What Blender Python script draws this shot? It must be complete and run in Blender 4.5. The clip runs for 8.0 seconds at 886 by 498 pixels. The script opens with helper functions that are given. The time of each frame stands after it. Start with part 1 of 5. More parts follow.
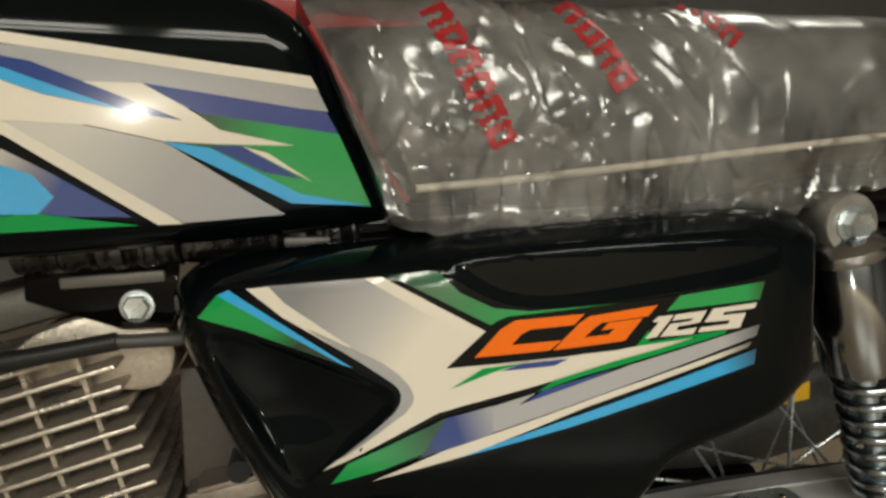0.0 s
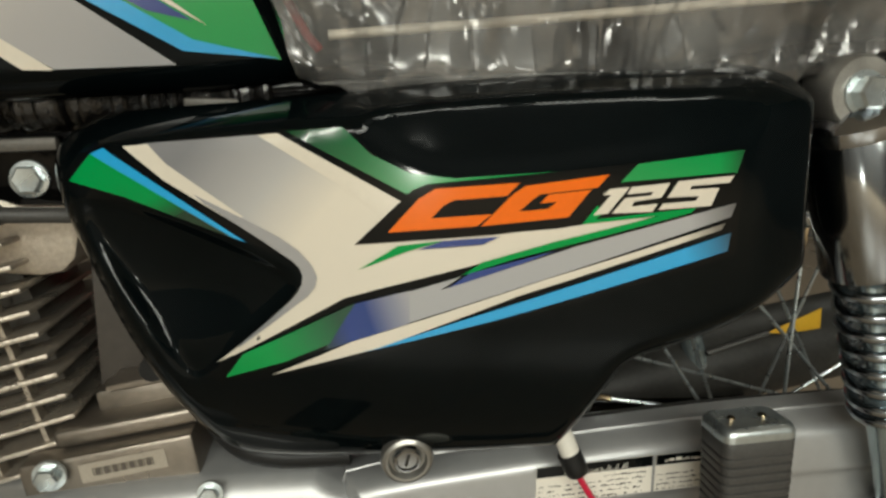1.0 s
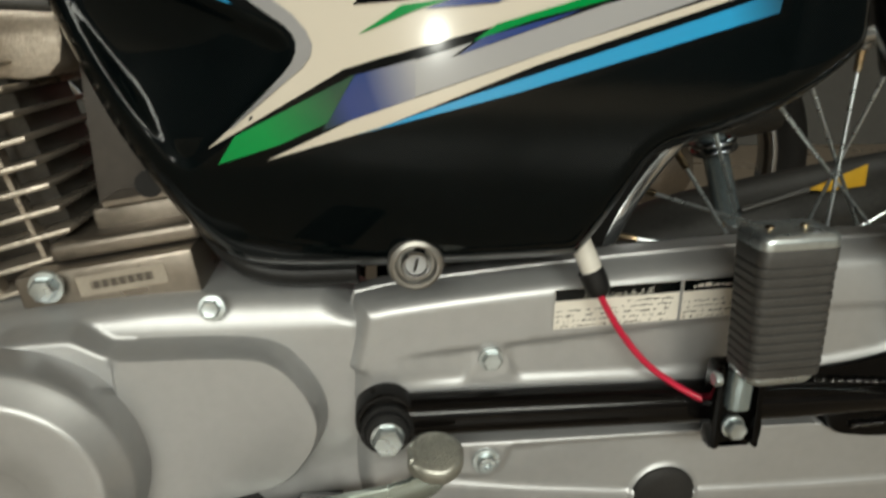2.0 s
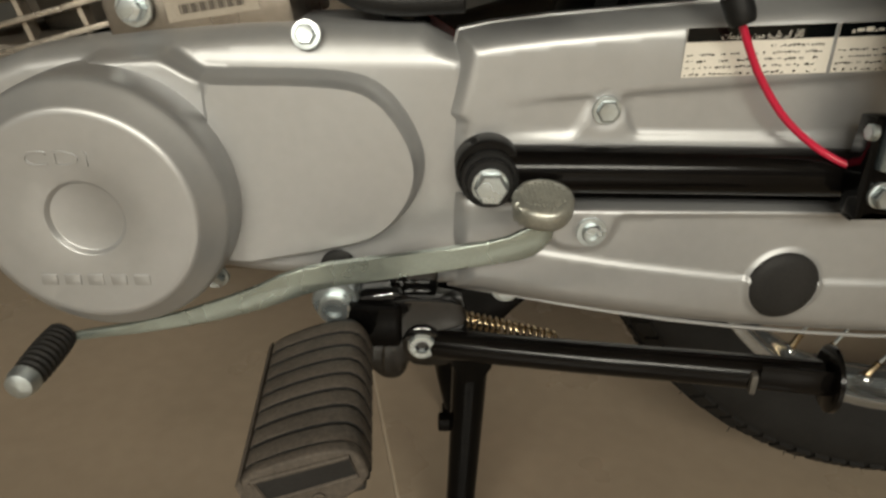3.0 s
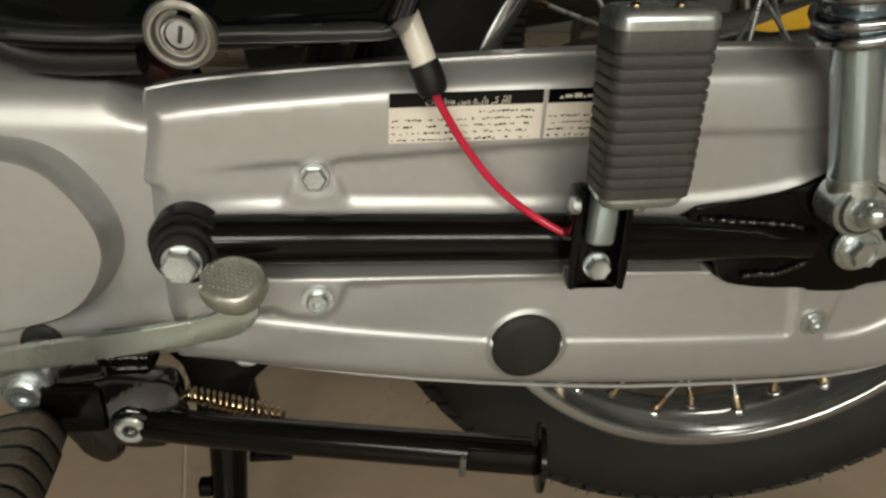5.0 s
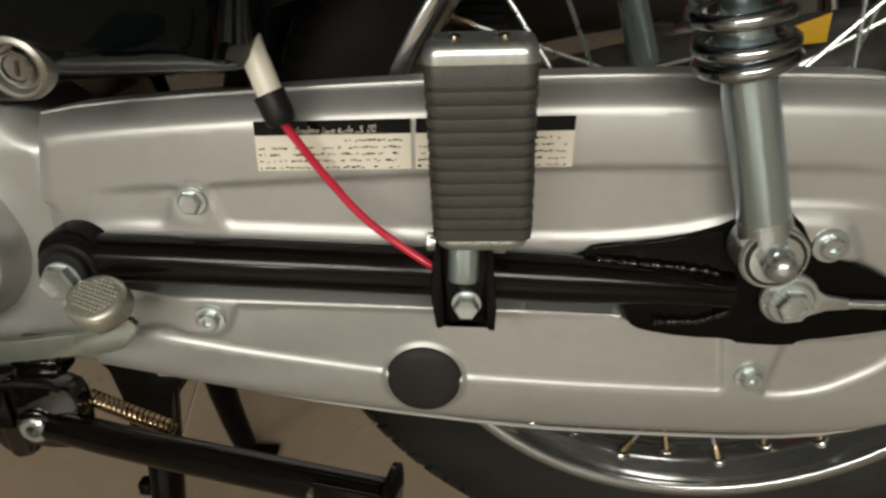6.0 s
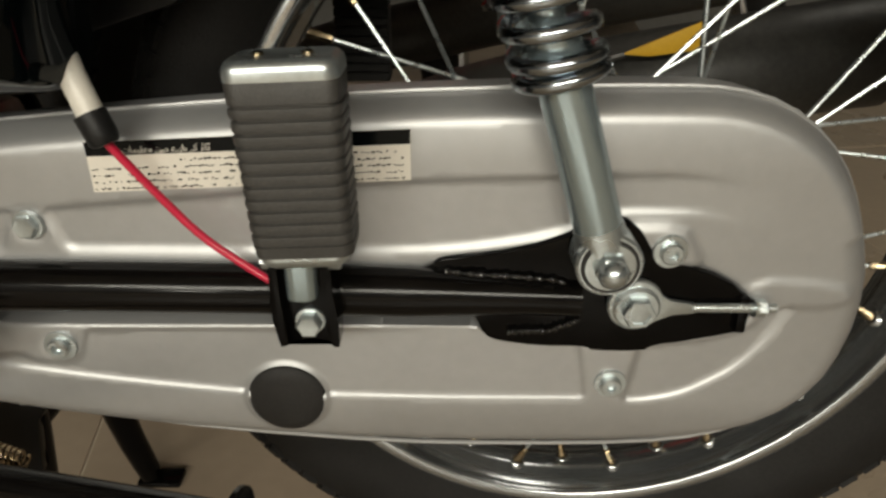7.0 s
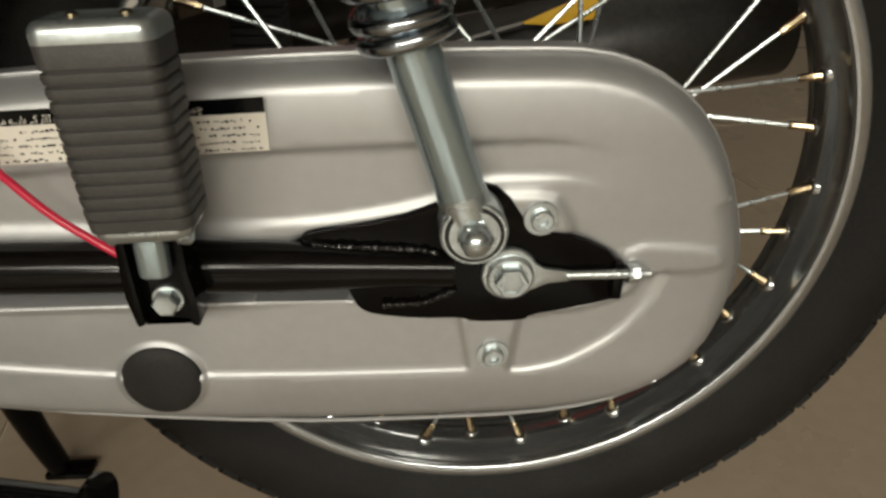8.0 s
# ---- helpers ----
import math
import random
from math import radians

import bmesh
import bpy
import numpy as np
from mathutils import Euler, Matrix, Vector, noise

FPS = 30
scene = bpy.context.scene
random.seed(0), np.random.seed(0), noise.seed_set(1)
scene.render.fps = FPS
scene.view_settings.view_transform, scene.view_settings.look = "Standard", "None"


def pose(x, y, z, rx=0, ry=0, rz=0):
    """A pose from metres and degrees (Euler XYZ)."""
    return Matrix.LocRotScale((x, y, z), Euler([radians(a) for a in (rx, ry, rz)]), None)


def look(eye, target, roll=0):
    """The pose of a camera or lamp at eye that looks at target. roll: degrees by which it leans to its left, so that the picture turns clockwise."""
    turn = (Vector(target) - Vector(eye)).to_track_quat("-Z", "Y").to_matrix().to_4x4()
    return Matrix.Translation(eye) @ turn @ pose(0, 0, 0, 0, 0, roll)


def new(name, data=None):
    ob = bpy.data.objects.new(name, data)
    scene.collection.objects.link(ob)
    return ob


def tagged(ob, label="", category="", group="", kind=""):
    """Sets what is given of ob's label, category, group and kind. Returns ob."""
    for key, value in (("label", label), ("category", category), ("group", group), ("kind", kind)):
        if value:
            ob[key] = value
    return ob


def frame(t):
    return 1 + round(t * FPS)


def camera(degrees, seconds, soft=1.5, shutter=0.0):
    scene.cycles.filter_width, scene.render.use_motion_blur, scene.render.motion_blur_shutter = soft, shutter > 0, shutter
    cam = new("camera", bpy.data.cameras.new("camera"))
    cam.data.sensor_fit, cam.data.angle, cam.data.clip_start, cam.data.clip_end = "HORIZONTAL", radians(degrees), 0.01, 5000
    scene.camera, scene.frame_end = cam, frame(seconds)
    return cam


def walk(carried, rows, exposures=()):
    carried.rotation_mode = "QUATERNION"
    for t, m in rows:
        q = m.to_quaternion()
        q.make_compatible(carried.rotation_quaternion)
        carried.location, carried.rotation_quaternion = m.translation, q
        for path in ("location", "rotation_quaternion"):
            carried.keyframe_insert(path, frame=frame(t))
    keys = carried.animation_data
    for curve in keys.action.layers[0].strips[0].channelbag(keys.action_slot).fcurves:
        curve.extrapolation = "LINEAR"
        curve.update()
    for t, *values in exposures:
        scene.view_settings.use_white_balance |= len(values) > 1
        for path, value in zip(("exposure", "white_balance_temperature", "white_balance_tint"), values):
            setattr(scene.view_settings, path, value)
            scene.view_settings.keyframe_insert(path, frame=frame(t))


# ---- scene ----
cam = camera(65.4, 8.0, soft=2.65, shutter=0.2)
PATH = [
    (0, (-0.478, -0.525, 0.693), (-0.08, 1.419, 0.44), 0.1),
    (0.5, (-0.44, -0.5, 0.661), (-0.087, 1.438, 0.317), 0.5),
    (1, (-0.406, -0.48, 0.64), (-0.105, 1.457, 0.24), 0.9),
    (1.5, (-0.383, -0.468, 0.614), (-0.095, 1.457, 0.157), 0.7),
    (2, (-0.395, -0.466, 0.566), (-0.173, 1.422, -0.055), 0.6),
    (2.2, (-0.404, -0.47, 0.537), (-0.234, 1.401, -0.149), 0.6),
    (3.3, (-0.418, -0.466, 0.453), (-0.406, 1.317, -0.454), 0.5),
    (3.5, (-0.4, -0.471, 0.46), (-0.388, 1.294, -0.479), -0.1),
    (4, (-0.335, -0.501, 0.504), (-0.211, 1.26, -0.438), 1.1),
    (4.5, (-0.31, -0.482, 0.501), (-0.026, 1.313, -0.333), 2.5),
    (4.7, (-0.311, -0.455, 0.496), (-0.002, 1.323, -0.366), 2.8),
    (5.8, (-0.19, -0.413, 0.508), (-0.275, 1.367, -0.401), 1.1),
    (6, (-0.165, -0.416, 0.511), (-0.267, 1.369, -0.386), 0.6),
    (6.5, (-0.129, -0.416, 0.51), (-0.192, 1.375, -0.378), 0.3),
    (7, (-0.103, -0.411, 0.513), (-0.105, 1.389, -0.358), 0.3),
    (7.5, (-0.07, -0.411, 0.525), (-0.007, 1.399, -0.323), 0.2),
    (8, (-0.054, -0.407, 0.504), (0.05, 1.368, -0.411), 0.4),
]
walk(cam, [(t, look(eye, target, roll)) for t, eye, target, roll in PATH],
     [(0, 0.02, 6380, 8), (0.8, 0.04, 6150, 6), (1.8, 0.03, 6120, 6), (3.3, 0.0, 6550, 10), (4.5, 0.02, 6500, 10), (6, -0.03, 6480, 10), (8, -0.02, 6480, 10)])

# ---- world, lamps, exposure ----
import mathutils

room_world = bpy.data.worlds.new("room_world")
scene.world = room_world
room_world.use_nodes = True
room_world.node_tree.nodes["Background"].inputs[0].default_value = (1.0, 0.9, 0.78, 1)
room_world.node_tree.nodes["Background"].inputs[1].default_value = 0.010

WARM = (1.0, 0.955, 0.82)


def area_lamp(name, place, target, w, h, power, colour=WARM):
    data = bpy.data.lights.new(name, "AREA")
    data.shape, data.size, data.size_y, data.energy, data.color = "RECTANGLE", w, h, power, colour
    ob = new(name, data)
    ob.matrix_world = look(place, target)
    return ob


# Unseen spot, placed so its reflection makes the hot spot on cover and tank.
spot = bpy.data.lights.new("hot_spot_light", "SPOT")
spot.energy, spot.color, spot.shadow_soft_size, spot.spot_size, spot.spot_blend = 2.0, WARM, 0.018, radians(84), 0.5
new("hot_spot_light", spot).matrix_world = look((-0.585, -1.10, 0.545), (-0.28, 0, 0.42))
# Unseen broad panels stand in for the room's small ceiling downlights.
for lx in (-1.9, 0.7):
    for ly in (-4.6, -6.0):
        area_lamp("unseen_ceiling_light", (lx, ly, 2.78), (lx, ly + 0.01, 0), 2.2, 0.9, 158)
# Added lamp with no known source, to lift the dim background.
area_lamp("unseen_ceiling_light", (1.2, 1.0, 2.72), (1.2, 1.0, 0), 0.6, 0.6, 9)

# ---- materials ----
def mat(name, colour, rough=0.5, metal=0.0, coat=0.0, noise_scale=0.0, noise_amount=0.0, bump=0.0, bump_scale=200.0, spec=0.5, aniso=0.0, rough_var=0.0):
    """A surface with colour and roughness that vary at two scales, and fine relief."""
    m = bpy.data.materials.new(name)
    m.use_nodes = True
    nt = m.node_tree
    b = nt.nodes["Principled BSDF"]
    b.inputs["Base Color"].default_value = (*colour, 1)
    b.inputs["Roughness"].default_value = rough
    b.inputs["Metallic"].default_value = metal
    b.inputs["Coat Weight"].default_value = coat
    b.inputs["Coat Roughness"].default_value = 0.11
    b.inputs["Specular IOR Level"].default_value = spec
    tc = nt.nodes.new("ShaderNodeTexCoord")
    if noise_amount > 0:
        n1 = nt.nodes.new("ShaderNodeTexNoise")
        n1.inputs["Scale"].default_value, n1.inputs["Detail"].default_value = noise_scale, 6
        n2 = nt.nodes.new("ShaderNodeTexNoise")
        n2.inputs["Scale"].default_value, n2.inputs["Detail"].default_value = noise_scale * 14, 3
        for n in (n1, n2):
            nt.links.new(tc.outputs["Object"], n.inputs["Vector"])
        add = nt.nodes.new("ShaderNodeMath")
        add.operation = "ADD"
        nt.links.new(n1.outputs["Fac"], add.inputs[0])
        nt.links.new(n2.outputs["Fac"], add.inputs[1])
        mr = nt.nodes.new("ShaderNodeMapRange")
        mr.inputs["From Min"].default_value, mr.inputs["From Max"].default_value = 0.6, 1.4
        mr.inputs["To Min"].default_value, mr.inputs["To Max"].default_value = 1 - noise_amount, 1 + noise_amount
        nt.links.new(add.outputs[0], mr.inputs["Value"])
        mix = nt.nodes.new("ShaderNodeVectorMath")
        mix.operation = "SCALE"
        mix.inputs[0].default_value = colour
        nt.links.new(mr.outputs[0], mix.inputs["Scale"])
        nt.links.new(mix.outputs[0], b.inputs["Base Color"])
        if rough_var > 0:
            mr2 = nt.nodes.new("ShaderNodeMapRange")
            mr2.inputs["From Min"].default_value, mr2.inputs["From Max"].default_value = 0.3, 0.7
            mr2.inputs["To Min"].default_value, mr2.inputs["To Max"].default_value = max(0.02, rough - rough_var), min(1, rough + rough_var)
            nt.links.new(n1.outputs["Fac"], mr2.inputs["Value"])
            nt.links.new(mr2.outputs[0], b.inputs["Roughness"])
    if bump > 0:
        n3 = nt.nodes.new("ShaderNodeTexNoise")
        n3.inputs["Scale"].default_value, n3.inputs["Detail"].default_value = bump_scale, 4
        nt.links.new(tc.outputs["Object"], n3.inputs["Vector"])
        bp = nt.nodes.new("ShaderNodeBump")
        bp.inputs["Strength"].default_value, bp.inputs["Distance"].default_value = bump, 0.001
        nt.links.new(n3.outputs["Fac"], bp.inputs["Height"])
        nt.links.new(bp.outputs["Normal"], b.inputs["Normal"])
    return m


def fade(name, stops, a, b_):
    """Sticker ink that runs through the given colours from point a to point b_ (x, z)."""
    m = mat(name, stops[0][1], 0.22, 0.0, 0.8)
    nt = m.node_tree
    b = nt.nodes["Principled BSDF"]
    tc = nt.nodes.new("ShaderNodeTexCoord")
    dv = Vector((b_[0] - a[0], 0, b_[1] - a[1]))
    sub = nt.nodes.new("ShaderNodeVectorMath")
    sub.operation = "SUBTRACT"
    sub.inputs[1].default_value = (a[0], 0, a[1])
    nt.links.new(tc.outputs["Object"], sub.inputs[0])
    dot = nt.nodes.new("ShaderNodeVectorMath")
    dot.operation = "DOT_PRODUCT"
    dot.inputs[1].default_value = dv / dv.length_squared
    nt.links.new(sub.outputs[0], dot.inputs[0])
    ramp = nt.nodes.new("ShaderNodeValToRGB")
    els = ramp.color_ramp.elements
    els[0].position, els[0].color = stops[0][0], (*stops[0][1], 1)
    els[1].position, els[1].color = stops[-1][0], (*stops[-1][1], 1)
    for p, c in stops[1:-1]:
        e = els.new(p)
        e.color = (*c, 1)
    nt.links.new(dot.outputs["Value"], ramp.inputs[0])
    nt.links.new(ramp.outputs[0], b.inputs["Base Color"])
    return m


M_BLACK = mat("gloss_black_paint", (0.0016, 0.0030, 0.0034), 0.07, 0, 0.0, 6, 0.25, 0.006, 60, spec=0.15)
M_ENAMEL = mat("black_enamel", (0.0024, 0.0022, 0.0021), 0.08, 0, 0.0, 20, 0.3, 0.14, 160, spec=0.12, rough_var=0.04)
M_ARM = mat("dusty_black_paint", (0.0036, 0.0031, 0.0028), 0.15, 0, 0.0, 30, 0.4, 0.03, 120, spec=0.2, rough_var=0.05)
M_WELD = mat("weld_under_paint", (0.004, 0.0036, 0.0033), 0.12, 0, 0.0, 60, 0.3, 0.6, 420, spec=0.7)
M_WET = mat("thick_glossy_black", (0.0028, 0.0026, 0.0025), 0.07, 0, 0.0, 60, 0.3, 0.45, 70, spec=0.8)
M_TUBE = mat("bright_zinc_tube", (0.42, 0.51, 0.54), 0.20, 0.80, 0, 8, 0.04, 0.02, 300)
M_SPRING = mat("spring_chrome", (0.36, 0.395, 0.43), 0.16, 1.0, 0, 12, 0.06, 0.02, 300, rough_var=0.04)
M_WRAP = mat("dusty_wrapped_black", (0.030, 0.029, 0.026), 0.5, 0, 0, 14, 0.4, 0.3, 60, spec=0.3, rough_var=0.12)
M_BROWN = mat("brown_grey_plastic", (0.055, 0.047, 0.040), 0.5, 0, 0, 10, 0.2, 0.1, 300, rough_var=0.1)
M_OLDPAPER = mat("dull_sticker", (0.34, 0.30, 0.245), 0.45, 0.1, 0, 40, 0.15, 0.03, 400)
M_OLDINK = mat("faded_ink", (0.085, 0.07, 0.055), 0.45, 0, 0, 40, 0.2, 0.02, 400)
M_PLASTIC = mat("black_plastic", (0.012, 0.012, 0.012), 0.42, 0, 0, 30, 0.2, 0.2, 700, spec=0.25)
M_SILVER = mat("silver_paint", (0.432, 0.435, 0.436), 0.41, 0.60, 0.0, 9, 0.05, 0.05, 1800, rough_var=0.05)
M_CAST = mat("cast_aluminium", (0.25, 0.22, 0.185), 0.34, 0.82, 0, 14, 0.16, 0.25, 900, rough_var=0.1)
M_ALLOY = mat("bare_alloy", (0.42, 0.375, 0.315), 0.32, 0.75, 0, 25, 0.25, 0.5, 500, rough_var=0.12)
M_SATIN = mat("satin_chrome", (0.36, 0.35, 0.325), 0.40, 0.85, 0, 60, 0.15, 0.05, 500, rough_var=0.1)
M_CHROME = mat("chrome", (0.43, 0.45, 0.475), 0.13, 1.0, 0, 12, 0.06, 0.02, 300, rough_var=0.04)
M_SHROUD = mat("dark_chrome_shroud", (0.30, 0.315, 0.325), 0.12, 1.0, 0, 12, 0.06, 0.02, 300, rough_var=0.03)
M_RIM = mat("rim_chrome", (0.45, 0.47, 0.48), 0.21, 0.93, 0, 12, 0.10, 0.05, 90, rough_var=0.07)
M_ZINC = mat("zinc_plate", (0.54, 0.59, 0.60), 0.30, 0.88, 0, 30, 0.12, 0.06, 500, rough_var=0.08)
M_PAD = mat("cast_zinc", (0.40, 0.40, 0.355), 0.36, 0.65, 0, 40, 0.25, 0.1, 500, rough_var=0.1)
M_YZINC = mat("yellow_zinc", (0.33, 0.37, 0.335), 0.30, 0.8, 0, 40, 0.09, 0.06, 500, rough_var=0.08)
M_BRASS = mat("brass_nipple", (0.42, 0.33, 0.21), 0.25, 1.0, 0, 60, 0.2, 0.05, 900)
M_RUBBER = mat("black_rubber", (0.020, 0.019, 0.018), 0.55, 0, 0, 40, 0.3, 0.3, 900, spec=0.25, rough_var=0.1)
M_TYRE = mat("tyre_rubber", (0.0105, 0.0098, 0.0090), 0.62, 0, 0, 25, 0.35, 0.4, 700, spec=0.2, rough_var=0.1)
M_GREYRUB = mat("dusty_rubber", (0.045, 0.043, 0.040), 0.5, 0, 0, 45, 0.3, 0.3, 900, rough_var=0.1)
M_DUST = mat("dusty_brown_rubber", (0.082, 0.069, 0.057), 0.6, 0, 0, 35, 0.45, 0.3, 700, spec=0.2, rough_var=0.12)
M_PRINT = mat("red_print", (0.30, 0.012, 0.014), 0.4, 0, 0, 60, 0.2, 0.04, 400)
M_DULL = mat("dull_steel_and_fin_shade", (0.10, 0.092, 0.08), 0.5, 0.3, 0, 40, 0.25, 0.1, 400)
M_VINYL = mat("grey_vinyl", (0.028, 0.027, 0.026), 0.45, 0, 0, 12, 0.2, 0.4, 900)
M_CREAM = mat("cream_ink", (0.66, 0.605, 0.51), 0.24, 0, 0.8, 20, 0.03, 0.01, 200)
M_GREY = mat("silver_ink", (0.36, 0.36, 0.37), 0.26, 0.3, 0.8, 20, 0.04, 0.01, 200)
M_GREEN = mat("green_ink", (0.0, 0.26, 0.047), 0.22, 0, 0.2, 20, 0.04, 0.01, 200, spec=0.2)
M_CYAN = mat("cyan_ink", (0.025, 0.33, 0.66), 0.22, 0, 0.8, 20, 0.04, 0.01, 200)
M_BLUE = mat("navy_ink", (0.006, 0.034, 0.20), 0.22, 0, 0.8, 20, 0.04, 0.01, 200)
M_ORANGE = mat("orange_ink", (0.78, 0.145, 0.002), 0.22, 0, 0.2, 20, 0.04, 0.01, 200, spec=0.2)
M_INK = mat("black_ink", (0.0022, 0.0030, 0.0032), 0.10, 0, 0.0, 20, 0.1, 0.01, 200, spec=0.2)
M_PAPER = mat("label_paper", (0.74, 0.70, 0.62), 0.4, 0, 0, 40, 0.04, 0.03, 400)
M_RED = mat("red_hose", (0.55, 0.012, 0.050), 0.32, 0, 0.2, 40, 0.08, 0.04, 400)
M_REDPAINT = mat("red_paint", (0.35, 0.008, 0.008), 0.15, 0, 0.8, 8, 0.08, 0.01, 100)
M_WHITE = mat("white_tube", (0.70, 0.67, 0.60), 0.35, 0, 0, 40, 0.06, 0.04, 300)
M_YELLOW = mat("yellow_tag", (0.62, 0.36, 0.02), 0.45, 0, 0, 40, 0.1, 0.05, 300)
M_DARK = mat("dark_steel", (0.05, 0.048, 0.045), 0.4, 0.5, 0, 20, 0.2, 0.1, 400)
M_TILE = mat("beige_floor_tile", (0.315, 0.252, 0.185), 0.30, 0, 0, 4, 0.08, 0.03, 80, rough_var=0.06)
M_GROUT = mat("grout", (0.46, 0.39, 0.30), 0.6, 0, 0, 50, 0.2, 0.3, 400)
M_WALL = mat("painted_wall", (0.08, 0.079, 0.078), 0.8, 0, 0, 3, 0.06, 0.2, 150)
M_DARKWALL = mat("dark_wall", (0.11, 0.107, 0.098), 0.7, 0, 0, 3, 0.1, 0.2, 150)
M_CEIL = mat("ceiling_paint", (0.45, 0.44, 0.42), 0.85, 0, 0, 3, 0.04, 0.1, 120)

M_FILM = bpy.data.materials.new("clear_film")
M_FILM.use_nodes = True
nt = M_FILM.node_tree
out = nt.nodes["Material Output"]
nt.nodes.remove(nt.nodes["Principled BSDF"])
clear = nt.nodes.new("ShaderNodeBsdfTransparent")
clear.inputs[0].default_value = (0.93, 0.92, 0.90, 1)
haze = nt.nodes.new("ShaderNodeBsdfDiffuse")
haze.inputs[0].default_value = (0.74, 0.73, 0.70, 1)
gloss = nt.nodes.new("ShaderNodeBsdfGlossy")
gloss.inputs["Roughness"].default_value = 0.21
fres = nt.nodes.new("ShaderNodeFresnel")
fres.inputs[0].default_value = 1.55
boost = nt.nodes.new("ShaderNodeMath")
boost.operation = "MULTIPLY_ADD"
boost.inputs[1].default_value, boost.inputs[2].default_value = 2.2, 0.0
nt.links.new(fres.outputs[0], boost.inputs[0])
mixa = nt.nodes.new("ShaderNodeMixShader")
milky = nt.nodes.new("ShaderNodeTexNoise")
milky.inputs["Scale"].default_value, milky.inputs["Detail"].default_value = 16, 5
place_of = nt.nodes.new("ShaderNodeTexCoord")
nt.links.new(place_of.outputs["Object"], milky.inputs["Vector"])
amount = nt.nodes.new("ShaderNodeMapRange")
amount.inputs["From Min"].default_value, amount.inputs["From Max"].default_value = 0.35, 0.70
amount.inputs["To Min"].default_value, amount.inputs["To Max"].default_value = 0.05, 0.23
nt.links.new(milky.outputs["Fac"], amount.inputs["Value"])
nt.links.new(amount.outputs[0], mixa.inputs[0])
mixb = nt.nodes.new("ShaderNodeMixShader")
nt.links.new(clear.outputs[0], mixa.inputs[1])
nt.links.new(haze.outputs[0], mixa.inputs[2])
nt.links.new(boost.outputs[0], mixb.inputs[0])
nt.links.new(mixa.outputs[0], mixb.inputs[1])
nt.links.new(gloss.outputs[0], mixb.inputs[2])
nt.links.new(mixb.outputs[0], out.inputs[0])

# ---- building helpers ----
def thing(name, place, label, category, group="", kind=""):
    ob = new(name)
    ob.location = place
    return tagged(ob, label, category, group, kind)


def rest(ob):
    """The pose of an object that has not been drawn yet."""
    m = ob.matrix_basis.copy()
    return rest(ob.parent) @ ob.matrix_parent_inverse @ m if ob.parent else m


def hang(ob, parent):
    if parent:
        ob.parent = parent
        ob.matrix_parent_inverse = rest(parent).inverted()
    return ob


def mesh_of(name, bm, material, sharp=38):
    me = bpy.data.meshes.new(name)
    bmesh.ops.recalc_face_normals(bm, faces=bm.faces[:])
    bm.to_mesh(me)
    bm.free()
    for p in me.polygons:
        p.use_smooth = True
    me.set_sharp_from_angle(angle=radians(sharp))
    me.materials.append(material)
    return me


def part(name, bm, material, parent=None, label="", sharp=38, kind=""):
    ob = new(name, mesh_of(name, bm, material, sharp))
    hang(ob, parent)
    return tagged(ob, label, "", "", kind)


def chaikin(pts, k=2, closed=True):
    for _ in range(k):
        res = []
        n = len(pts)
        for i in range(n if closed else n - 1):
            a, b = pts[i], pts[(i + 1) % n]
            res += [tuple(0.75 * p + 0.25 * q for p, q in zip(a, b)), tuple(0.25 * p + 0.75 * q for p, q in zip(a, b))]
        pts = res if closed else [pts[0], *res, pts[-1]]
    return pts


def fillet(pts, r, k=5):
    """A closed outline whose corners are rounded with radius r (or r[i] for corner i)."""
    res, n = [], len(pts)
    for i in range(n):
        p, a, b = Vector(pts[i]), Vector(pts[i - 1]), Vector(pts[(i + 1) % n])
        rr = min(r[i] if isinstance(r, (list, tuple)) else r, (a - p).length * 0.48, (b - p).length * 0.48)
        u, v = p + (a - p).normalized() * rr, p + (b - p).normalized() * rr
        for j in range(k + 1):
            t = j / k
            res.append(tuple(u * (1 - t) ** 2 + p * 2 * t * (1 - t) + v * t * t))
    return res


def stack(levels, corner=6):
    """A body of rounded rectangles: (height, width, depth, corner radius) from the foot up."""
    bm = bmesh.new()
    rings = []
    for z, w, d, r in levels:
        ring = []
        for cx, cy, a0 in ((1, 1, 0), (-1, 1, 90), (-1, -1, 180), (1, -1, 270)):
            for j in range(corner):
                a = radians(a0 + 90 * j / (corner - 1))
                ring.append(bm.verts.new((cx * (w / 2 - r) + math.cos(a) * r, cy * (d / 2 - r) + math.sin(a) * r, z)))
        rings.append(ring)
    for p, q in zip(rings, rings[1:]):
        for k in range(len(p)):
            bm.faces.new((p[k], p[(k + 1) % len(p)], q[(k + 1) % len(p)], q[k]))
    bm.faces.new(rings[0])
    bm.faces.new(rings[-1])
    return bm


def dense(pts, step, closed=True):
    res = []
    n = len(pts)
    for i in range(n if closed else n - 1):
        a, b = Vector(pts[i]), Vector(pts[(i + 1) % n])
        k = max(1, math.ceil((b - a).length / step))
        res += [tuple(a.lerp(b, j / k)) for j in range(k)]
    return res if closed else [*res, tuple(pts[-1])]


def edge_distance(P, poly, closed=True):
    """Distance of points P (n, 2) to the line poly."""
    A = np.array(poly, float)
    B = np.roll(A, -1, 0) if closed else A[1:]
    A = A if closed else A[:-1]
    P = np.asarray(P, float)
    best = np.full(len(P), 9.0)
    for a, b in zip(A, B):
        d = b - a
        t = np.clip(((P - a) @ d) / max(d @ d, 1e-12), 0, 1)
        best = np.minimum(best, np.hypot(*(P - a - t[:, None] * d).T))
    return best


